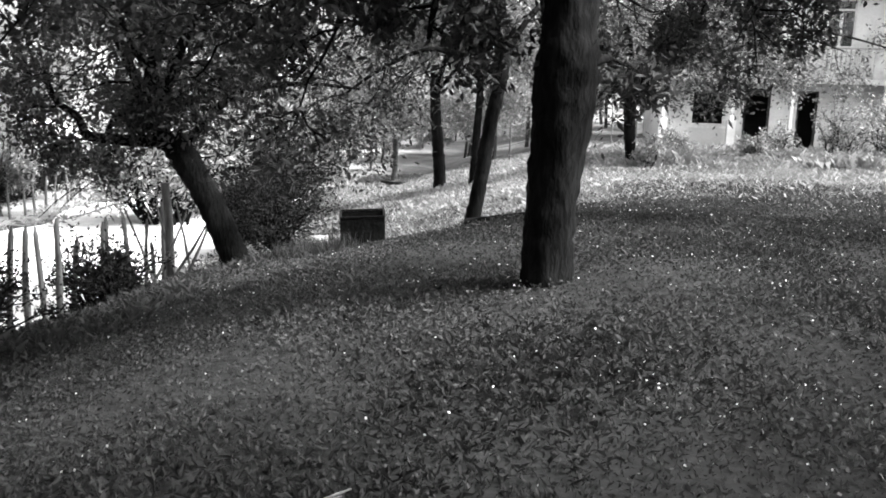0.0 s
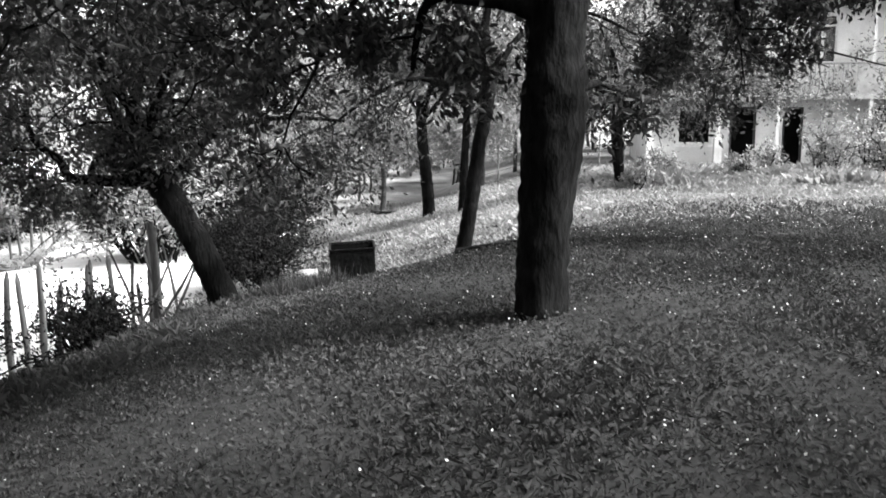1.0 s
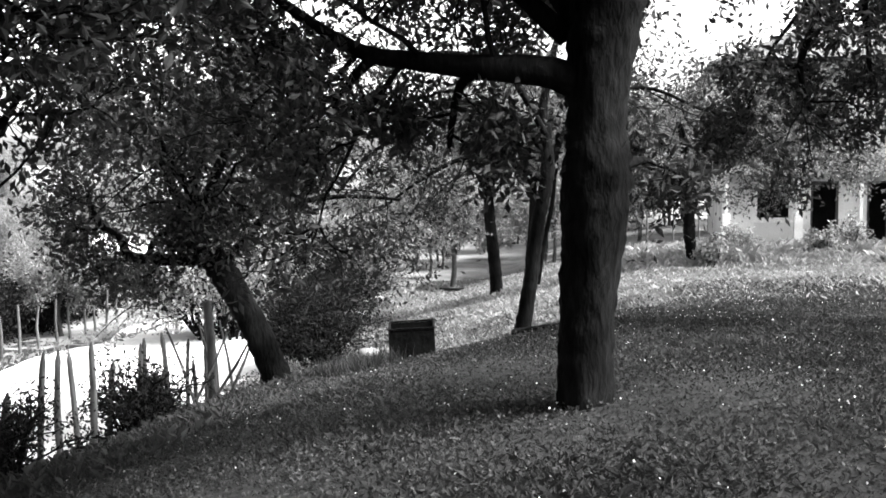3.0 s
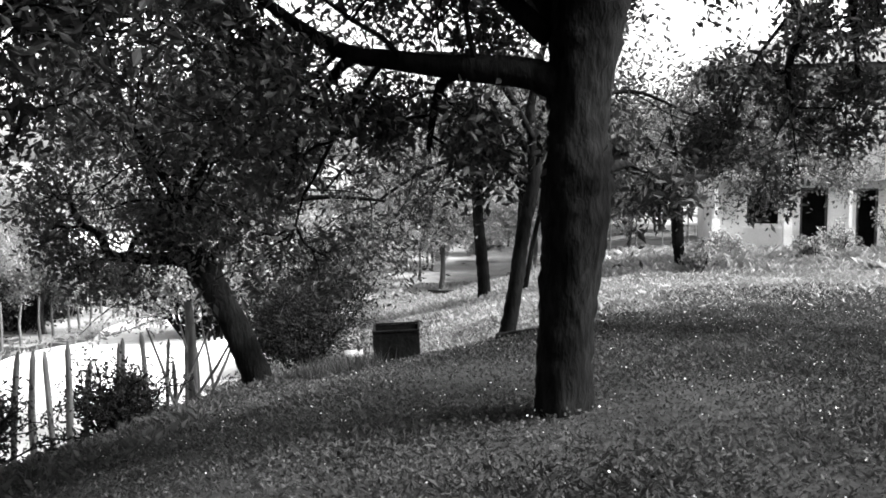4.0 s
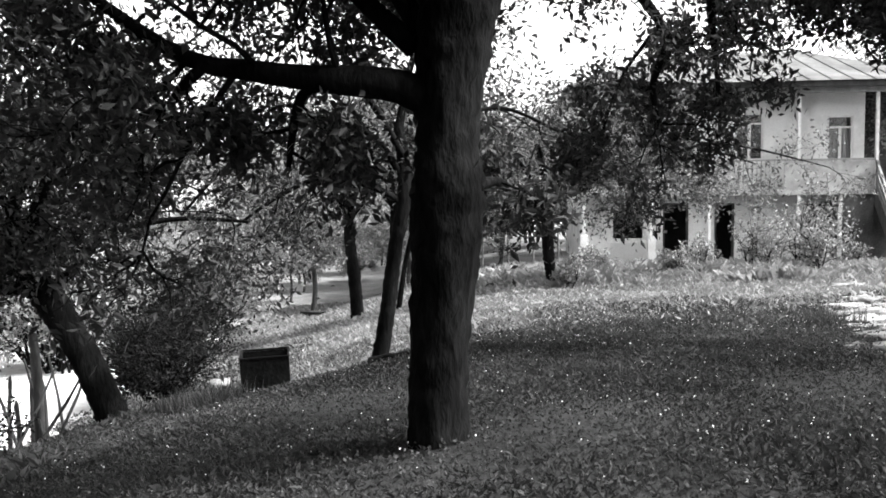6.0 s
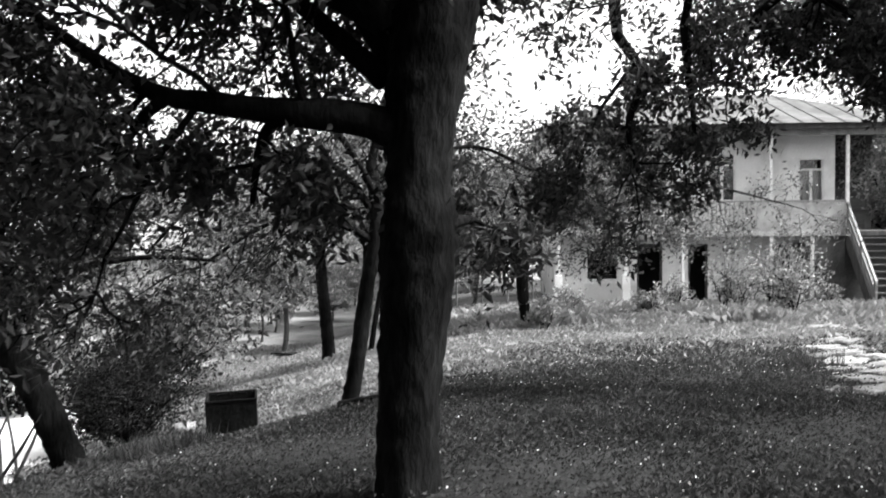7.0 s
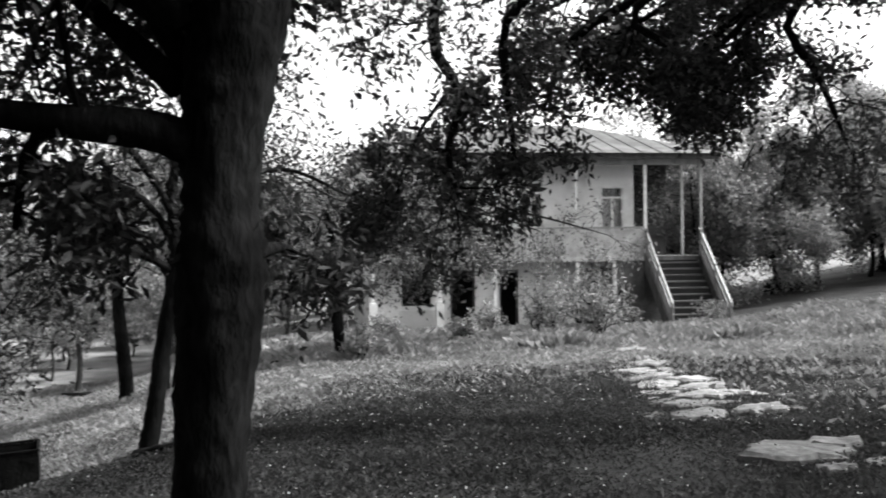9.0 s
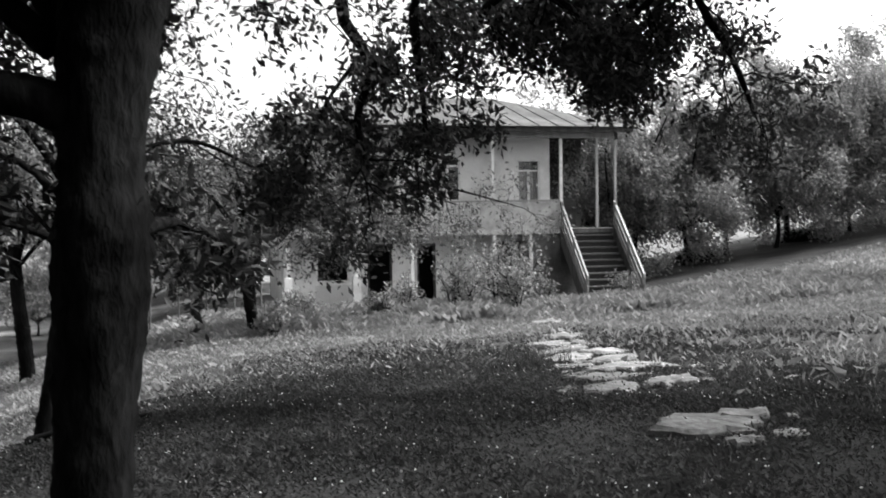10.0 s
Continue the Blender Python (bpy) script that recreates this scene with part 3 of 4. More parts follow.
limbs = [
    (local(b, [(-0.7, 1.5, 0), (-0.52, 1.62, 0), (-0.32, 1.82, 0), (-0.02, 2.12, 0.02), (0.44, 2.24, 0.06), (0.95, 2.27, 0.1), (1.5, 2.22, 0.1)]), 0.07, 0.016, 4, 0.7),
    (local(b, [(-0.76, 1.58, 0), (-1.15, 1.56, -0.05), (-1.46, 1.58, -0.1), (-1.74, 1.62, -0.1), (-1.83, 1.84, -0.12), (-2.06, 2.02, -0.15), (-2.16, 2.35, -0.2)]), 0.085, 0.03, 4, 0.6),
    (local(b, [(-1.5, 1.6, -0.1), (-1.42, 1.82, -0.05), (-1.2, 1.92, 0.05), (-1.0, 2.1, 0.1)]), 0.04, 0.014, 4, 0.5),
    (local(b, [(-0.84, 1.48, 0), (-1.0, 2.2, 0), (-0.8, 3.0, 0.1), (-0.5, 3.9, 0.1)]), 0.10, 0.03),
    (local(b, [(-0.86, 1.6, 0), (-1.3, 2.4, 0.3), (-1.7, 3.2, 0.5), (-1.9, 3.9, 0.6)]), 0.08, 0.025),
    (local(b, [(-0.9, 2.0, 0), (-0.4, 2.8, -0.5), (0.1, 3.4, -0.8), (0.6, 3.9, -1.0)]), 0.07, 0.025),
    (local(b, [(-0.9, 2.2, 0), (-1.1, 3.0, -0.7), (-1.2, 3.7, -1.3)]), 0.06, 0.02),
    (local(b, [(-0.95, 1.9, 0), (-0.7, 2.5, 0.5), (-0.3, 2.9, 0.9), (0.3, 3.3, 1.3)]), 0.06, 0.02),
]
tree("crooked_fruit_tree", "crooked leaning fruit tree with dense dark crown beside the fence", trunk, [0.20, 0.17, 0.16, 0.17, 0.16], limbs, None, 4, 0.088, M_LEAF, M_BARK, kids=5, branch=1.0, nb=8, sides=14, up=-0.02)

# tree at the edge of the orchard, and the one whose boughs hang over the path
b = at_ground(-14.62, 1.8)
trunk = local(b, [(0, 0, 0), (-0.02, 1, 0), (0.0, 2.0, 0), (0.05, 3.2, 0)])
limbs = [(local(b, [(0, 2.6, 0), (x * 0.5, 3.6, y * 0.5), (x, 4.5, y)]), 0.09, 0.03) for x, y in ((0.6, 0.3), (-1.0, 0.5), (0.5, -1.2), (-0.6, -1.0), (0.2, 1.2))]
limbs.append((local(b, [(0.0, 1.9, 0), (0.1, 2.5, 0.3), (0.2, 2.9, 0.6)]), 0.05, 0.02))
tree("edge_fruit_tree", "dark leafy fruit tree at the orchard edge", trunk, [0.14, 0.12, 0.12, 0.1], limbs, None, 4, 0.09, M_LEAF, M_BARK, branch=1.2, nb=6, kids=5, sides=12)
b = at_ground(-2.6, 4.4)
trunk = local(b, [(0, 0, 0), (-0.05, 1, 0), (-0.2, 2.0, 0), (-0.5, 3.2, 0.1)])
top = trunk[-1]
# boughs arch over and hang down; the first branches heavily, the last are bare near their tips
boughs = [
    ([(-4.2, 5.0, 6.1), (-7.2, 5.7, 6.3), (-8.8, 6.0, 5.5), (-9.05, 6.0, 4.75), (-8.8, 6.05, 4.3), (-8.92, 6.1, 3.85), (-8.85, 6.15, 3.5)], 0.10, 0.02, 15, 0.62),
    ([(-8.9, 6.05, 4.35), (-9.15, 6.3, 4.0), (-9.3, 6.5, 3.6), (-9.35, 6.6, 3.3)], 0.022, 0.008, 8, 0.42),
    ([(-4.4, 5.2, 5.7), (-6.9, 6.0, 6.0), (-8.2, 6.4, 5.2), (-8.3, 6.5, 4.6), (-8.25, 6.5, 4.1), (-8.2, 6.6, 3.7)], 0.09, 0.018, 13, 0.5),
    ([(-4.0, 5.4, 5.9), (-6.0, 6.2, 5.7), (-7.4, 6.6, 5.1), (-7.7, 6.7, 4.7), (-7.85, 6.8, 4.3)], 0.085, 0.018, 11, 0.5),
    ([(-4.0, 5.2, 5.9), (-5.8, 5.9, 5.9), (-7.2, 6.0, 5.1), (-6.8, 6.2, 4.8), (-6.5, 6.3, 4.5)], 0.085, 0.018, 14, 0.55),
    ([(-3.8, 5.4, 5.9), (-5.0, 6.2, 5.9), (-5.9, 6.6, 5.2), (-6.2, 6.8, 4.9), (-6.0, 7.0, 4.6)], 0.08, 0.018, 14, 0.6),
    ([(-3.8, 5.0, 5.9), (-4.8, 5.6, 5.9), (-5.7, 6.0, 5.1), (-5.4, 6.1, 4.6), (-5.2, 6.1, 4.2), (-5.1, 6.1, 3.95)], 0.08, 0.016, 12, 0.6),
    ([(-3.6, 5.2, 5.9), (-5.2, 6.8, 5.9), (-6.8, 7.6, 5.8), (-7.6, 7.8, 5.5)], 0.08, 0.02, 12, 0.7),
    ([(-4.0, 5.2, 5.9), (-5.6, 6.0, 5.9), (-6.8, 6.4, 5.2), (-7.3, 6.6, 4.9)], 0.07, 0.018, 16, 0.45),
    ([(-4.0, 5.0, 5.9), (-5.2, 5.8, 5.9), (-6.2, 6.2, 4.9), (-6.6, 6.3, 4.6)], 0.07, 0.018, 16, 0.45),
    ([(-3.8, 5.5, 5.9), (-5.0, 6.5, 5.9), (-5.8, 7.0, 4.9), (-6.3, 7.2, 4.6)], 0.07, 0.018, 16, 0.45),
    ([(-4.4, 4.2, 5.9), (-6.4, 4.0, 6.6), (-8.0, 4.2, 6.8)], 0.09, 0.03, 8, 1.0),
    ([(-1.6, 3.0, 5.4), (-0.6, 2.0, 6.0)], 0.08, 0.03, 7, 1.0),
    ([(-1.2, 4.0, 5.4), (0.2, 3.6, 6.2)], 0.08, 0.03, 7, 1.0),
]
limbs = [([top - np.array([0, 0, 0.25])] * (r > 0.03) + [np.array(p) for p in pts], r, r1, nb, share) for pts, r, r1, nb, share in boughs]
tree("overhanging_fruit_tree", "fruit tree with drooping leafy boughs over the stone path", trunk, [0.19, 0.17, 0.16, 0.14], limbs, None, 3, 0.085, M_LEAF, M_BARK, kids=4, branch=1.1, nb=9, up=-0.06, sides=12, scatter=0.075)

# trees added out of view behind and beside the walker, to shade the orchard
b = at_ground(-13.2, -4.4)
trunk = local(b, [(0, 0, 0), (0.05, 1.2, 0), (0.0, 2.4, 0)])
limbs = [(local(b, [(0, 2.3, 0), (p * 0.6, 4.0, q * 0.6), (p * 1.2, 5.8, q * 1.2)]), 0.12, 0.03) for p, q in ((1.5, 0.5), (-1.5, 1.0), (0.5, -1.8), (-0.4, 2.0), (0.2, 0.2))]
shade = tree("added_shade_tree", "leafy tree added out of view to shade the orchard grass", trunk, [0.18, 0.16, 0.15], limbs, None, 8, 0.16, M_LEAF, M_BARK2, kids=4, branch=1.8, nb=8, scatter=0.2, group="orchard trees")
shade.scale = (1.3, 1.3, 1.3)
for n, (x, y, size) in enumerate(((-7.0, -5.4, 1.25), (-10.2, -8.0, 1.5), (-15.8, -1.2, 1.2), (-16.8, -6.0, 1.4), (-20.0, -3.4, 1.3), (-13.5, -10.0, 1.5), (-6.0, -10.5, 1.5), (-21.0, -8.0, 1.4), (-8.3, -1.9, 0.8), (-1.2, 1.2, 1.0))):
    c = copy_thing(shade, Matrix.Translation(at_ground(x, y, -0.05)) @ Matrix.Rotation(1.7 * n + 0.8, 4, "Z"))
    c.scale = (size, size, size)

# pale slender tree in front of the house with a dead stub of a trunk
b = at_ground(-9.5, 16.0)
trunk = local(b, [(0, 0, 0), (-0.06, 0.6, 0), (-0.1, 1.2, 0), (-0.12, 1.9, 0)])
limbs = [(local(b, [(-0.12, 1.7, 0), (p * 0.5, 2.4, q * 0.5), (p, 2.9, q), (p * 1.6, 2.5, q * 1.5)]), 0.06, 0.015) for p, q in ((1.4, 0.2), (2.0, -0.4), (-1.0, 0.2), (0.7, 0.8), (2.3, 0.5), (-0.4, -0.6), (2.9, 0.5), (3.3, -0.3), (2.6, 1.0))]
limbs += [(local(b, [(-0.12, 1.7, 0), (p * 0.5, 2.8, q * 0.5), (p, 3.5, q)]), 0.06, 0.015) for p, q in ((1.0, 0.2), (1.9, 0.4), (-0.5, 0.3), (3.0, 0.3))]
tree("slender_fruit_tree", "slender fruit tree with dead trunk and pale drooping twigs", trunk, [0.10, 0.12, 0.13, 0.1], limbs, None, 3, 0.1, M_LEAF5, M_BARK, kids=4, branch=1.2, nb=5, up=-0.05, sides=10)

# background trees: four kinds, copied
kinds = []
for seed in range(4):
    h = (5.5, 6.5, 5.0, 7.0)[seed]
    b = np.array([0.0, 0, -40 - 12 * seed])
    trunk = local(b, [(0, 0, 0), (0.15, h * 0.2, 0.05), (0.05, h * 0.42, 0)])
    limbs = []
    for q in range(7):
        a = q * 2.4 + seed
        reach = h * (0.16 + 0.1 * (q % 3))
        limbs.append((local(b, [(0.05, h * 0.36, 0), (math.cos(a) * reach * 0.6, h * (0.48 + 0.03 * q), math.sin(a) * reach * 0.6), (math.cos(a) * reach, h * (0.52 + 0.065 * q), math.sin(a) * reach)]), 0.07, 0.02))
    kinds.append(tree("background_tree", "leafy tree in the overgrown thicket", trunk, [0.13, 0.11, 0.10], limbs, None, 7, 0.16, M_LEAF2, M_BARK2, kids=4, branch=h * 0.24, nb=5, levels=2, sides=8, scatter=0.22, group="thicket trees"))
spots = []
for n in range(400):
    x, y = rng.uniform(-42, 26), rng.uniform(14, 58)
    if -9.6 < x < 5.0 and y < 39:
        continue
    if x > 4.5:
        continue
    if -18.5 - 0.12 * (y - 14) < x < -9 and y < 26 and not (x < -15 and y > 23):
        continue
    if abs(x - float(road_middle(np.array(y)))) < 3.6 or (x > -23 and y < 17):
        continue
    if all((x - a) ** 2 + (y - c) ** 2 > 6.5 for a, c in spots):
        spots.append((x, y))
spots = spots[:84]
spots += [(-27.0, 4.0), (-28.0, 8.5), (-27.5, 12.5), (-29.5, 16.0), (-28, 0.0), (-26.5, 6.5)]
for n, (x, y) in enumerate(spots):
    src = kinds[n % 4]
    s = rng.uniform(0.8, 1.2)
    s *= 0.62 if x > -17 else 0.45
    m = Matrix.Translation(at_ground(x, y, -0.05)) @ Matrix.Rotation(rng.uniform(0, 6.28), 4, "Z")
    c = copy_thing(src, m)
    c.scale = (s, s, s * rng.uniform(0.85, 1.1))
for src, (x, y) in zip(kinds, ((-11.0, 40.0), (-15.5, 36.0), (-20, 33), (-12.5, 44))):
    src.location = at_ground(x, y, -0.05)

# a thick row of low-crowned trees along the top of the hillside meadow
rowkinds = []
for seed in range(3):
    h = (6.2, 6.9, 5.8)[seed]
    b = np.array([0.0, 0, -90 - 12 * seed])
    trunk = local(b, [(0, 0, 0), (0.1, h * 0.12, 0.05), (0.0, h * 0.3, 0)])
    limbs = []
    for q in range(9):
        a = q * 2.4 + seed
        reach = h * (0.2 + 0.12 * (q % 3))
        limbs.append((local(b, [(0.0, h * 0.24, 0), (math.cos(a) * reach * 0.6, h * (0.3 + 0.05 * q), math.sin(a) * reach * 0.6), (math.cos(a) * reach, h * (0.3 + 0.085 * q), math.sin(a) * reach)]), 0.06, 0.02))
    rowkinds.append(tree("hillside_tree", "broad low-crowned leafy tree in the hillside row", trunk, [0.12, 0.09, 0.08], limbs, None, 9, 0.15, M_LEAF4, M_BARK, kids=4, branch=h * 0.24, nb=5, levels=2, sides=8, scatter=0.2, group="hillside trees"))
hill_spots = [(4.9 + 1.55 * q + 0.5 * math.sin(q * 5), 31.4 - 0.12 * q + 0.8 * math.sin(q * 3)) for q in range(13)]
for n, (x, y) in enumerate(hill_spots):
    m = Matrix.Translation(at_ground(x, y, -0.05)) @ Matrix.Rotation(rng.uniform(0, 6.28), 4, "Z")
    if n < 3:
        rowkinds[n].matrix_basis = m
        continue
    c = copy_thing(rowkinds[n % 3], m)
    s = rng.uniform(0.85, 1.12)
    c.scale = (s, s, s * rng.uniform(0.9, 1.1))

# two bare-stemmed trees on the meadow
for x, y, w, l in ((-13.85, 17.7, 0.16, -0.15), (-12.9, 16.3, 0.10, 0.1), (-12.75, 16.4, 0.06, 0.35)):
    b = at_ground(x, y)
    trunk = local(b, [(0, 0, 0), (l * 0.4, 0.9, 0), (l, 1.9, 0), (l * 1.2, 2.8, 0)])
    limbs = [(local(b, [(l * 1.1, 2.3, 0), (p * 0.5, 3.2, q * 0.5), (p, 3.8, q)]), 0.05, 0.02) for p, q in ((1.2, 0.3), (-1.2, 0.2), (0.2, -0.8), (0.1, 0.9))]
    tree("meadow_tree", "dark-stemmed tree standing in the sunny meadow", trunk, [w, w * 0.9, w * 0.8, w * 0.7], limbs, None, 4, 0.12, M_LEAF2, M_BARK, kids=4, branch=1.1, nb=5, sides=9, group="meadow trees")


# ---- bushes, weeds ----


def bush(name, label, x, y, w, h, leaves, size, mat, stems=26, category="bush", group="", lift=0.05):
    o = np.array(at_ground(x, y))
    root = thing(name, label, category, group, at=tuple(o))
    tubes, tips = [], []
    for _ in range(stems):
        a, r = rng.uniform(0, 6.28), rng.uniform(0, 0.6) * w / 2
        p = np.array([math.cos(a) * r * 0.6, math.sin(a) * r * 0.6, -0.08])
        p[2] += float(height(x + p[0], y + p[1])) - o[2]
        sprout(p, (math.cos(a) * w * 0.35, math.sin(a) * w * 0.35, h * 0.9), h * rng.uniform(0.55, 0.95), 0.012 + 0.008 * h, 1, tubes, tips, 0.35, lift, 5)
    v, f = joined(tubes)
    put_part("stalk", mesh_from("stalk", v, f, M_BARK), root)
    tips = np.array(tips)
    pts = tips[rng.integers(0, len(tips), leaves)] + rng.standard_normal((leaves, 3)) * 0.06 * max(w, h)
    pts[:, 2] = np.maximum(pts[:, 2], height(x + pts[:, 0], y + pts[:, 1]) - o[2] + 0.02)
    v, f = leaf_quads(pts, size, droop=0.0)
    put_part("leaves", mesh_from("leaves", v, f, mat), root)
    return root


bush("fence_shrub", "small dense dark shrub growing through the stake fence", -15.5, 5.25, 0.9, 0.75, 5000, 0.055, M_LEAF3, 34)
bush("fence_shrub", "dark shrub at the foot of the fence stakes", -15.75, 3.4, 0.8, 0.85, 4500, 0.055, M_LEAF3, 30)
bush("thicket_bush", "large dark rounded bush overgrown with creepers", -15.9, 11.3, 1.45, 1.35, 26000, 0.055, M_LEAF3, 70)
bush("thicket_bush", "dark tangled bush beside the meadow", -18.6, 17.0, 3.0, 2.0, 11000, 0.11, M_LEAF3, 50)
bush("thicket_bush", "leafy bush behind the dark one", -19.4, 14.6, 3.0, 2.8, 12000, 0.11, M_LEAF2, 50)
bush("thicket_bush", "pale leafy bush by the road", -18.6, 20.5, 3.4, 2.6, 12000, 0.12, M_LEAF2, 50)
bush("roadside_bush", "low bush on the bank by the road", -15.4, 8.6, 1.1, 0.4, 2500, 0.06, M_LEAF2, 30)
# The hedge's shade under the trees is put into near-black leaves.
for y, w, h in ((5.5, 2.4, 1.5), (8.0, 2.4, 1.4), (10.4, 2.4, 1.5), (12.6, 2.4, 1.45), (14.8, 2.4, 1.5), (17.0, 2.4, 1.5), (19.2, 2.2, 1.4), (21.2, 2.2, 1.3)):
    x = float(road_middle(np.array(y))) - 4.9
    bush("hedge_bush", "hedge bush across the road, shade put into its dark leaf colour", x, y, w, h, 9000, 0.09, M_LEAF3, 44, group="roadside hedge")
# Low dark leaves that deepen the painted shade under the hillside row.
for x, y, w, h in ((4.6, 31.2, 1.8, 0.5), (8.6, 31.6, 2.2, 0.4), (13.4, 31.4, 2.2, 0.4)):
    bush("hillside_bush", "undergrowth beneath the hillside trees, shade put into its dark leaves", x, y, w, h, 5000, 0.12, M_LEAF3, 40, group="hillside hedge")
for x, y, w, h in ((-4.3, 20.5, 0.7, 1.3), (-2.7, 21.5, 0.9, 2.0), (-3.3, 23.0, 0.8, 1.2), (-1.9, 23.5, 0.9, 1.6), (-5.0, 23.6, 0.6, 1.1), (-6.6, 18.5, 0.7, 0.7), (-8.3, 19.0, 0.8, 0.7), (-3.7, 17.5, 0.6, 1.1), (-0.2, 25.2, 0.5, 0.7), (2.1, 24.3, 0.6, 0.8), (-9.2, 15.2, 0.6, 0.7)):
    bush("tall_weed", "pale tall weed in the sunny yard", x, y, w, h, 900 if h < 1.4 else 1500, 0.10, M_LEAF2, 8, "weed", "yard weeds", 0.12)

# ---- fence along the road ----
fence = thing("stake_fence", "crooked fence of rough dark wooden stakes above the road", "fence")
run = np.array([(-16.35, 3.15), (-16.1, 4.6), (-15.75, 6.1), (-15.45, 7.6)])
STAKES = ((-15.87, 3.6, 0.12, 0.9), (-15.88, 4.1, 0.13, 1.17), (-15.79, 4.3, 0.05, 1.09), (-15.75, 4.55, -0.06, 1.02), (-15.77, 4.8, 0.04, 1.1), (-15.8, 5.1, 0.11, 0.91), (-15.74, 5.6, 0.06, 1.03), (-15.69, 5.7, -0.01, 1.05), (-15.58, 6.0, -0.08, 1.03), (-15.77, 6.7, 0.05, 0.97), (-15.71, 6.8, -0.02, 0.66), (-15.78, 7.2, 0.02, 0.88), (-15.88, 7.5, -0.04, 1.2), (-15.87, 7.7, -0.04, 0.85), (-16.0, 3.2, 0.05, 1.0))
for x, y, lean, h in STAKES:
    z = float(height(x, y))
    r = rng.uniform(0.026, 0.038)
    line = curve_points([(x, y, z - 0.25), (x + lean * 0.45, y + rng.uniform(-0.03, 0.03), z + h * 0.5), (x + lean, y, z + h)], 9)
    v, f = tube(line, np.r_[np.linspace(r, r * 0.85, 8), r * 0.3], 8, 0.14)
    put_part("stake", mesh_from("stake", v, f, M_DARKWOOD, True), fence)
x, y, z = at_ground(-15.6, 7.0)
v, f = tube(curve_points([(x, y, z - 0.3), (x + 0.02, y, z + 0.8), (x - 0.02, y, z + 1.35)], 8), np.linspace(0.06, 0.05, 8), 10, 0.08)
put_part("corner_post", mesh_from("corner_post", v, f, M_DARKWOOD, True), fence, "thick old corner post")
for n in range(6):
    p = curve_points(run, 60)[42 + 2 * n]
    x, y, z = at_ground(p[0] + 0.15, p[1])
    a = rng.uniform(0.5, 1.0) * (-1) ** n
    v, f = tube([(x, y, z), (x + 0.3 * a, y + 0.2, z + 0.5), (x + 0.55 * a, y + 0.3, z + 0.95)], [0.02, 0.018, 0.01], 6)
    put_part("brushwood", mesh_from("brushwood", v, f, M_DARKWOOD), fence)
far = thing("roadside_fence", "grey stake fence across the road before the hedge", "fence")
for n in range(17):
    y = 8.6 + n * 0.6 + rng.uniform(-0.08, 0.08)
    x, y, z = at_ground(float(road_middle(np.array(y))) - 3.35 - 0.1 * rng.uniform(), y)
    v, f = tube([(x, y, z - 0.2), (x + rng.uniform(-0.05, 0.05), y, z + 0.45), (x + rng.uniform(-0.08, 0.08), y, z + rng.uniform(0.75, 1.0))], [0.035, 0.03, 0.024], 6)
    put_part("stake", mesh_from("stake", v, f, M_DARKWOOD, True), far)
yard = thing("yard_fence", "low wire and stake fence beside the house", "fence")
for n in range(7):
    x, y, z = at_ground(-9.0 - n * 0.75, 24.5 - 0.1 * n)
    v, f = tube([(x, y, z - 0.2), (x + rng.uniform(-0.05, 0.05), y, z + 1.25)], [0.03, 0.022], 6)
    put_part("stake", mesh_from("stake", v, f, M_DARKWOOD, True), yard)
for h in (0.55, 1.1):
    pts = [at_ground(-9.0 - n * 0.75, 24.5 - 0.1 * n, h) for n in range(7)]
    v, f = tube(pts, [0.008] * 7, 5)
    put_part("rail", mesh_from("rail", v, f, M_DARKWOOD), yard)

# ---- loose things on the grass ----
x, y, z = at_ground(-13.8, 9.95)
tank = thing("iron_box", "dark rusty open-topped iron box standing in grass", "box", at=(x, y, z + 0.06))
tank.rotation_euler = (radians(1), radians(-2), radians(14))
for a in ((-0.34, 0.34, -0.3, -0.285), (-0.34, 0.34, 0.285, 0.3), (-0.34, -0.325, -0.284, 0.284), (0.325, 0.34, -0.284, 0.284)):
    part("side", box(*a, -0.15, 0.49, 0.004), M_RUST, tank)
part("bottom", box(-0.324, 0.324, -0.283, 0.283, -0.1, -0.08, 0), M_RUST, tank)
for a in ((-0.352, 0.352, -0.312, -0.28), (-0.352, 0.352, 0.28, 0.312), (-0.352, -0.32, -0.278, 0.278), (0.32, 0.352, -0.278, 0.278)):
    part("rim", box(*a, 0.493, 0.52, 0.006), M_RUST, tank)
x, y, z = at_ground(-14.80, 10.85)
can = thing("tin_bucket", "dented tin bucket lying on its side in the grass", "bucket", at=(x, y, z + 0.13))
can.rotation_euler = (0, radians(4), radians(20))
prof = [(-0.15, 0.078), (-0.145, 0.088), (0, 0.098), (0.14, 0.108), (0.15, 0.112)]
v, f = tube([(a, 0, 0) for a, _ in prof], [r for _, r in prof], 20, 0.02)
put_part("body", mesh_from("body", v, f, M_METAL, True), can)
v, f = tube([(0.148, 0, 0), (0.152, 0, 0)], [0.1, 0.001], 20)
put_part("base", mesh_from("base", v, f, M_RUST), can, "dark bottom")
v, f = tube([(0.13, 0, 0), (0.145, 0, 0)], [0.118, 0.118], 20)
put_part("rim", mesh_from("rim", v, f, M_METAL), can)
pts = [at_ground(-11.3 + 0.19 * n, 7.15 - 0.06 * n + 0.05 * math.sin(n * 2), 0.035) for n in range(-3, 4)]
v, f = tube(curve_points(pts, 24), np.linspace(0.05, 0.03, 24), 8, 0.12)
log = tagged(new("fallen_branch", mesh_from("fallen_branch", v, f, M_BARK, True)), "dark fallen branch lying on the grass", "branch")
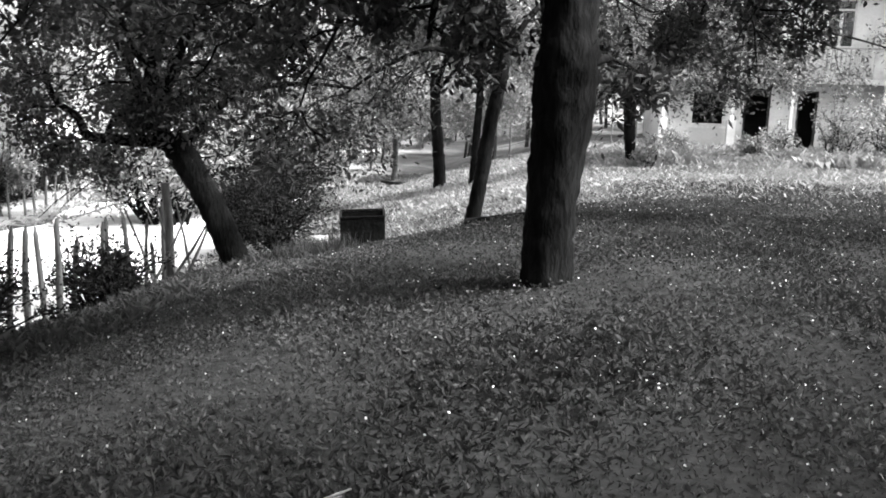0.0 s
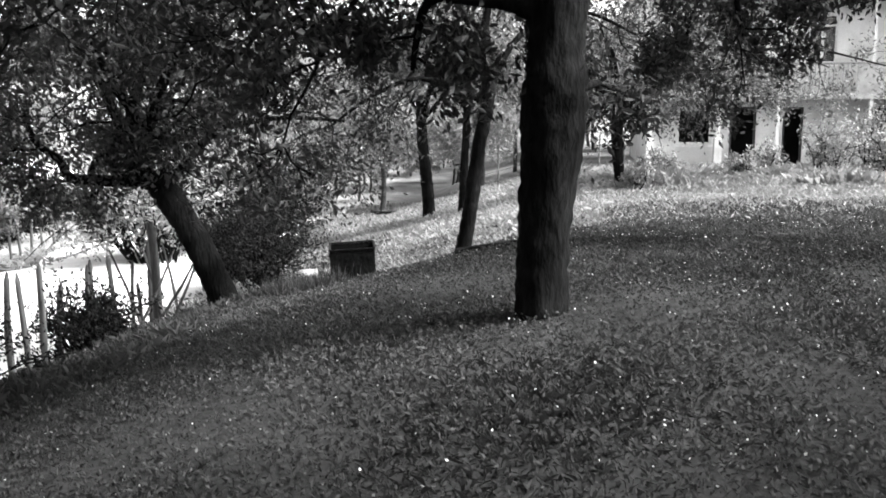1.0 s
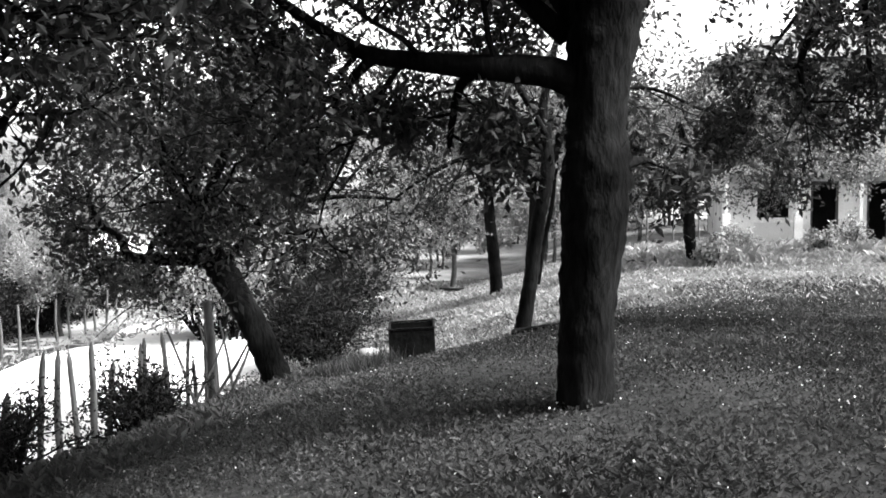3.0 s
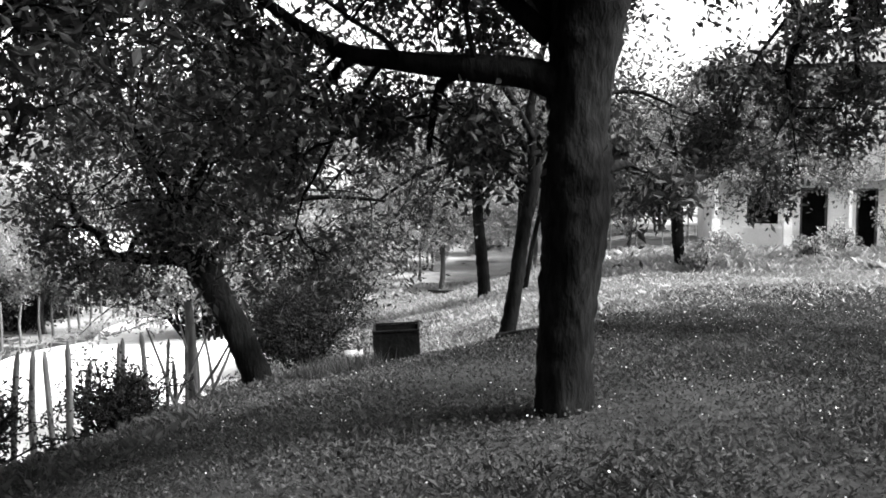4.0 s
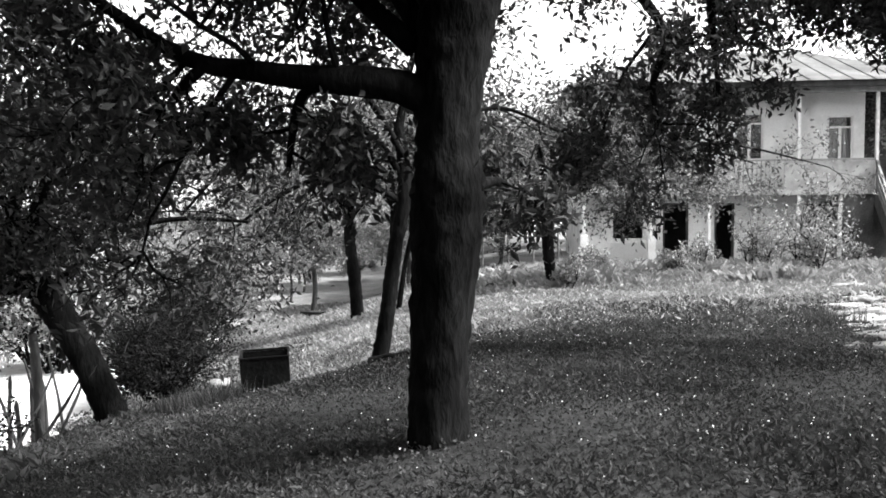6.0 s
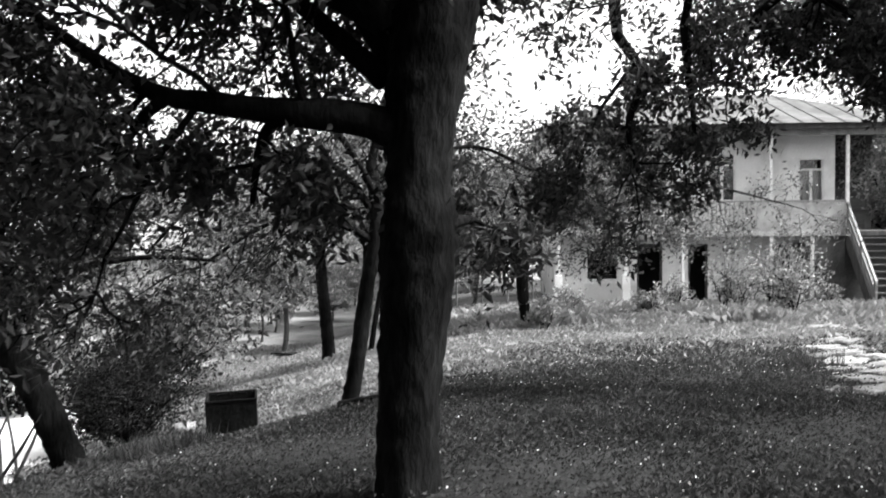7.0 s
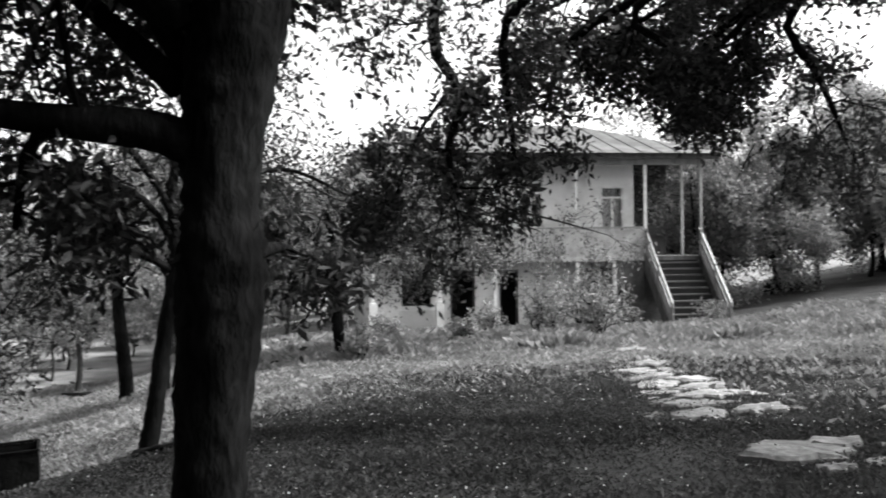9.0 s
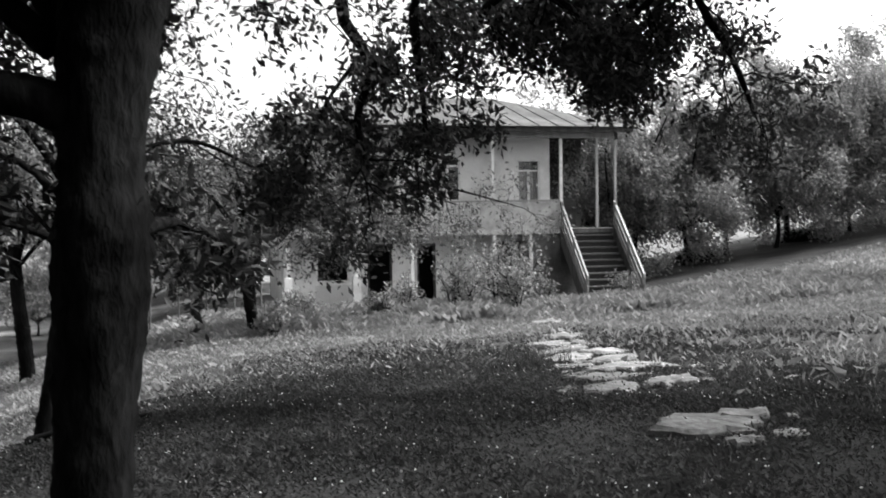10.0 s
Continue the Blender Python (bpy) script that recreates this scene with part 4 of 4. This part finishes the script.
for x0, y0, ln, r in ((-16.3, 24.3, 1.0, 0.09), (-12.6, 5.9, 0.35, 0.03)):
    pts = [at_ground(x0 + ln * t, y0 + 0.15 * t, r * 0.7) for t in np.linspace(-0.5, 0.5, 6)]
    v, f = tube(pts, np.linspace(r, r * 0.8, 6), 8, 0.1)
    tagged(new("fallen_branch", mesh_from("fallen_branch", v, f, M_BARK, True)), "short dark log lying in the grass", "branch")


for dx, dy, turn in ((0.0, 0.0, 0.25), (0.03, 0.03, 0.45)):
    pts = [at_ground(-11.32 + dx + t * math.cos(turn), -0.72 + dy + t * math.sin(turn), 0.06 + 0.1 * t) for t in (0, 0.05, 0.1)]
    v, f = tube(pts, [0.004, 0.005, 0.003], 6)
    tagged(new("pale_stick", mesh_from("pale_stick", v, f, M_PALEWOOD)), "short pale peeled stick lying on the grass", "stick", "pale sticks")


def tufts(name, label, centres, blades, radius, size, mat):
    vs, k = [], 0
    for x, y in centres:
        p = np.stack([x + rng.standard_normal(blades) * radius, y + rng.standard_normal(blades) * radius], 1)
        base = np.c_[p, height(p[:, 0], p[:, 1])]
        d = rng.standard_normal((blades, 3)) * 0.45 + np.array([0, 0, 1.0])
        d /= np.linalg.norm(d, axis=1)[:, None]
        s = np.cross(d, rng.standard_normal((blades, 3)))
        s /= np.linalg.norm(s, axis=1)[:, None]
        ln = size * rng.uniform(0.5, 1.3, blades)[:, None]
        vs.append(np.stack([base - s * ln * 0.03, base + s * ln * 0.03, base + d * ln], 1).reshape(-1, 3))
    v = np.concatenate(vs)
    return tagged(new(name, mesh_from(name, v, np.arange(len(v)).reshape(-1, 3), mat)), label, "grass", kind="stuff")


tufts("grass_tufts", "dark tussocks of longer grass", [(-14.0, 7.0), (-13.7, 6.75), (-13.3, 6.5), (-6.6, 8.3)], 420, 0.16, 0.24, M_GRASS)

# ---- grass ----


def grass(name, label, n, x0, x1, y0, y1, keep, size, wide, mat, lean=0.5):
    x, y = rng.uniform(x0, x1, n), rng.uniform(y0, y1, n)
    ok = keep(x, y)
    x, y = x[ok], y[ok]
    n = len(x)
    clump = 0.55 + 0.9 * (0.5 + 0.5 * np.sin(1.7 * x + 0.9 * np.sin(1.3 * y)) * np.sin(1.9 * y + 0.7 * np.sin(2.1 * x)))
    base = np.c_[x, y, height(x, y) - 0.01]
    d = rng.standard_normal((n, 3)) * lean
    d[:, 2] = np.abs(d[:, 2]) * 0.3 + 0.8
    d /= np.linalg.norm(d, axis=1)[:, None]
    s = np.cross(d, rng.standard_normal((n, 3)))
    s /= np.linalg.norm(s, axis=1)[:, None]
    ln = (size * clump * rng.uniform(0.5, 1.4, n))[:, None]
    bend = rng.standard_normal((n, 3)) * 0.25
    bend[:, 2] = -0.15
    v = np.stack([base - s * ln * wide, base + d * ln * 0.6 - s * ln * wide * 0.3 , base + d * ln + bend * ln, base + s * ln * wide], 1).reshape(-1, 3)
    return tagged(new(name, mesh_from(name, v, np.arange(4 * n).reshape(-1, 4), mat)), label, "grass", kind="stuff")


def off_path(x, y):
    return (np.abs(x + 7.6 - 0.31 * (y - 3)) > 0.12) | (y < 5.5) | (y > 13)


def verge(x, y):
    return not_road(x, y) & (x > road_middle(y) - 3.5)


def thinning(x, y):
    """Grass paled for sunlight, sparser towards the old tree to soften the shade's edge."""
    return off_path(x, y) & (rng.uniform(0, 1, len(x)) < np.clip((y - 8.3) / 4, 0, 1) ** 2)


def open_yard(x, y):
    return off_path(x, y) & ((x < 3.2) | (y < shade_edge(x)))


def not_road(x, y):
    return np.abs(x - road_middle(y)) > 2.4 + 0.4 * np.sin(y * 3)


grass("near_grass", "short orchard grass, shade put into its dark colour", 300000, -15, -4, -2.6, 8, off_path, 0.055, 0.06, M_GRASS, 0.8)
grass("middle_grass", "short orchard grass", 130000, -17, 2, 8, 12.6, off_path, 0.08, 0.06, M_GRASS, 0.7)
grass("yard_grass", "tall grass before the house, sunlight put into its pale colour", 60000, -11.5, 6, 15.5, 26.6, open_yard, 0.28, 0.035, M_TALL, 0.45)
grass("lit_grass", "grass beyond the shade, light put into its paler colour", 110000, -12.5, 6, 8.5, 19, thinning, 0.11, 0.05, M_TALL, 0.6)
grass("meadow_grass", "meadow grass, sunlight put into its pale colour", 110000, -18, -10, 9.5, 28, not_road, 0.12, 0.028, M_TALL, 0.5)
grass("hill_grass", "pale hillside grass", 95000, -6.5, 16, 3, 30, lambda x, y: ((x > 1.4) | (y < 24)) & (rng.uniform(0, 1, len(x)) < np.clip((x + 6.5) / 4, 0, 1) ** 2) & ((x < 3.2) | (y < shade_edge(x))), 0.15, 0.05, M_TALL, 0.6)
grass("bank_grass", "rough grass on the bank above the road", 40000, -19, -14, -2, 14, not_road, 0.13, 0.06, M_GRASS, 0.6)
grass("verge_grass", "rough verge grass across the road", 16000, -30, -20, 0, 26, verge, 0.14, 0.05, M_TALL, 0.6)

# broad low leaves and white petals in the sward
n = 60000
p = np.c_[rng.uniform(-15, -3.5, n), rng.uniform(-2.5, 9, n), np.zeros(n)]
p[:, 2] = height(p[:, 0], p[:, 1]) + rng.uniform(0.005, 0.05, n)
v, f = leaf_quads(p, 0.027, 0.55, -0.6)
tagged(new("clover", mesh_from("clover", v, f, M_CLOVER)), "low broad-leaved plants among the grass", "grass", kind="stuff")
n = 6500
p = np.c_[rng.uniform(-15, -2.5, n), rng.uniform(-2.5, 12, n), np.zeros(n)]
dens = (np.sin(0.9 * p[:, 0] + 1.3 * p[:, 1]) * np.sin(1.1 * p[:, 1] - 0.5 * p[:, 0]) + 1) / 2 * np.clip((p[:, 0] + 16) / 7, 0.15, 1)
p = p[rng.uniform(0, 1, n) < dens]
p[:, 2] = height(p[:, 0], p[:, 1]) + rng.uniform(0.035, 0.075, len(p))
v, f = leaf_quads(p, 0.014, 0.8, -0.3)
tagged(new("petals", mesh_from("petals", v, f, M_PETAL)), "small white petals and daisies scattered over grass", "flowers", kind="stuff")

# ---- stone path ----
path = thing("stone_path", "broken path of rough pale flat stones in the grass", "path")


def stone(x, y, rx, ry, h, turn):
    bm = bmesh.new()
    m = 17
    rad = [1 + 0.12 * math.sin(3 * q + x * 7) + rng.uniform(-0.22, 0.2) for q in range(m)]
    ring = []
    for lift, s in ((-0.1, 1.02), (h * 0.6, 1.0), (h, 0.9)):
        row = []
        for q in range(m):
            a = 2 * math.pi * q / m
            u, w = rx * rad[q] * s * math.cos(a), ry * rad[q] * s * math.sin(a)
            px, py = x + u * math.cos(turn) - w * math.sin(turn), y + u * math.sin(turn) + w * math.cos(turn)
            row.append(bm.verts.new((px, py, float(height(px, py)) + lift + 0.008 * rng.standard_normal())))
        ring.append(row)
    for a, b in zip(ring[:-1], ring[1:]):
        for q in range(m):
            bm.faces.new([a[q], a[(q + 1) % m], b[(q + 1) % m], b[q]])
    c = bm.verts.new((x, y, float(height(x, y)) + h + 0.01))
    for q in range(m):
        bm.faces.new([ring[-1][q], ring[-1][(q + 1) % m], c])
    part("stone", bm, M_STONE, path)


SLABS = ((-7.0, 3.68, 0.4, 0.3, 0.3), (-6.62, 3.85, 0.22, 0.16, 0.2), (-6.75, 5.75, 0.28, 0.24, 0.4), (-6.25, 5.65, 0.24, 0.2, 0.2), (-6.55, 6.3, 0.3, 0.2, 0.3), (-6.2, 6.95, 0.34, 0.24, 0.2), (-5.65, 7.25, 0.36, 0.26, 0.5), (-6.3, 7.75, 0.3, 0.26, 0.1), (-5.7, 8.1, 0.3, 0.26, 0.3), (-6.0, 8.7, 0.34, 0.28, 0.2), (-5.4, 9.0, 0.32, 0.28, 0.4), (-5.75, 9.65, 0.36, 0.3, 0.1), (-5.2, 10.2, 0.3, 0.3, 0.4), (-5.5, 10.8, 0.34, 0.3, 0.2), (-5.0, 11.5, 0.34, 0.3, 0.3), (-4.95, 12.3, 0.36, 0.34, 0.2), (-4.5, 13.2, 0.36, 0.3, 0.3), (-4.2, 14.3, 0.36, 0.3, 0.3))
for x, y, rx, ry, turn in SLABS:
    stone(x, y, rx, ry, rng.uniform(0.035, 0.065), turn)
    for _ in range(2):
        a = rng.uniform(0, 6.28)
        stone(x + math.cos(a) * rx * 1.5, y + math.sin(a) * ry * 1.6, rx * rng.uniform(0.2, 0.4), ry * rng.uniform(0.25, 0.45), rng.uniform(0.015, 0.04), a)
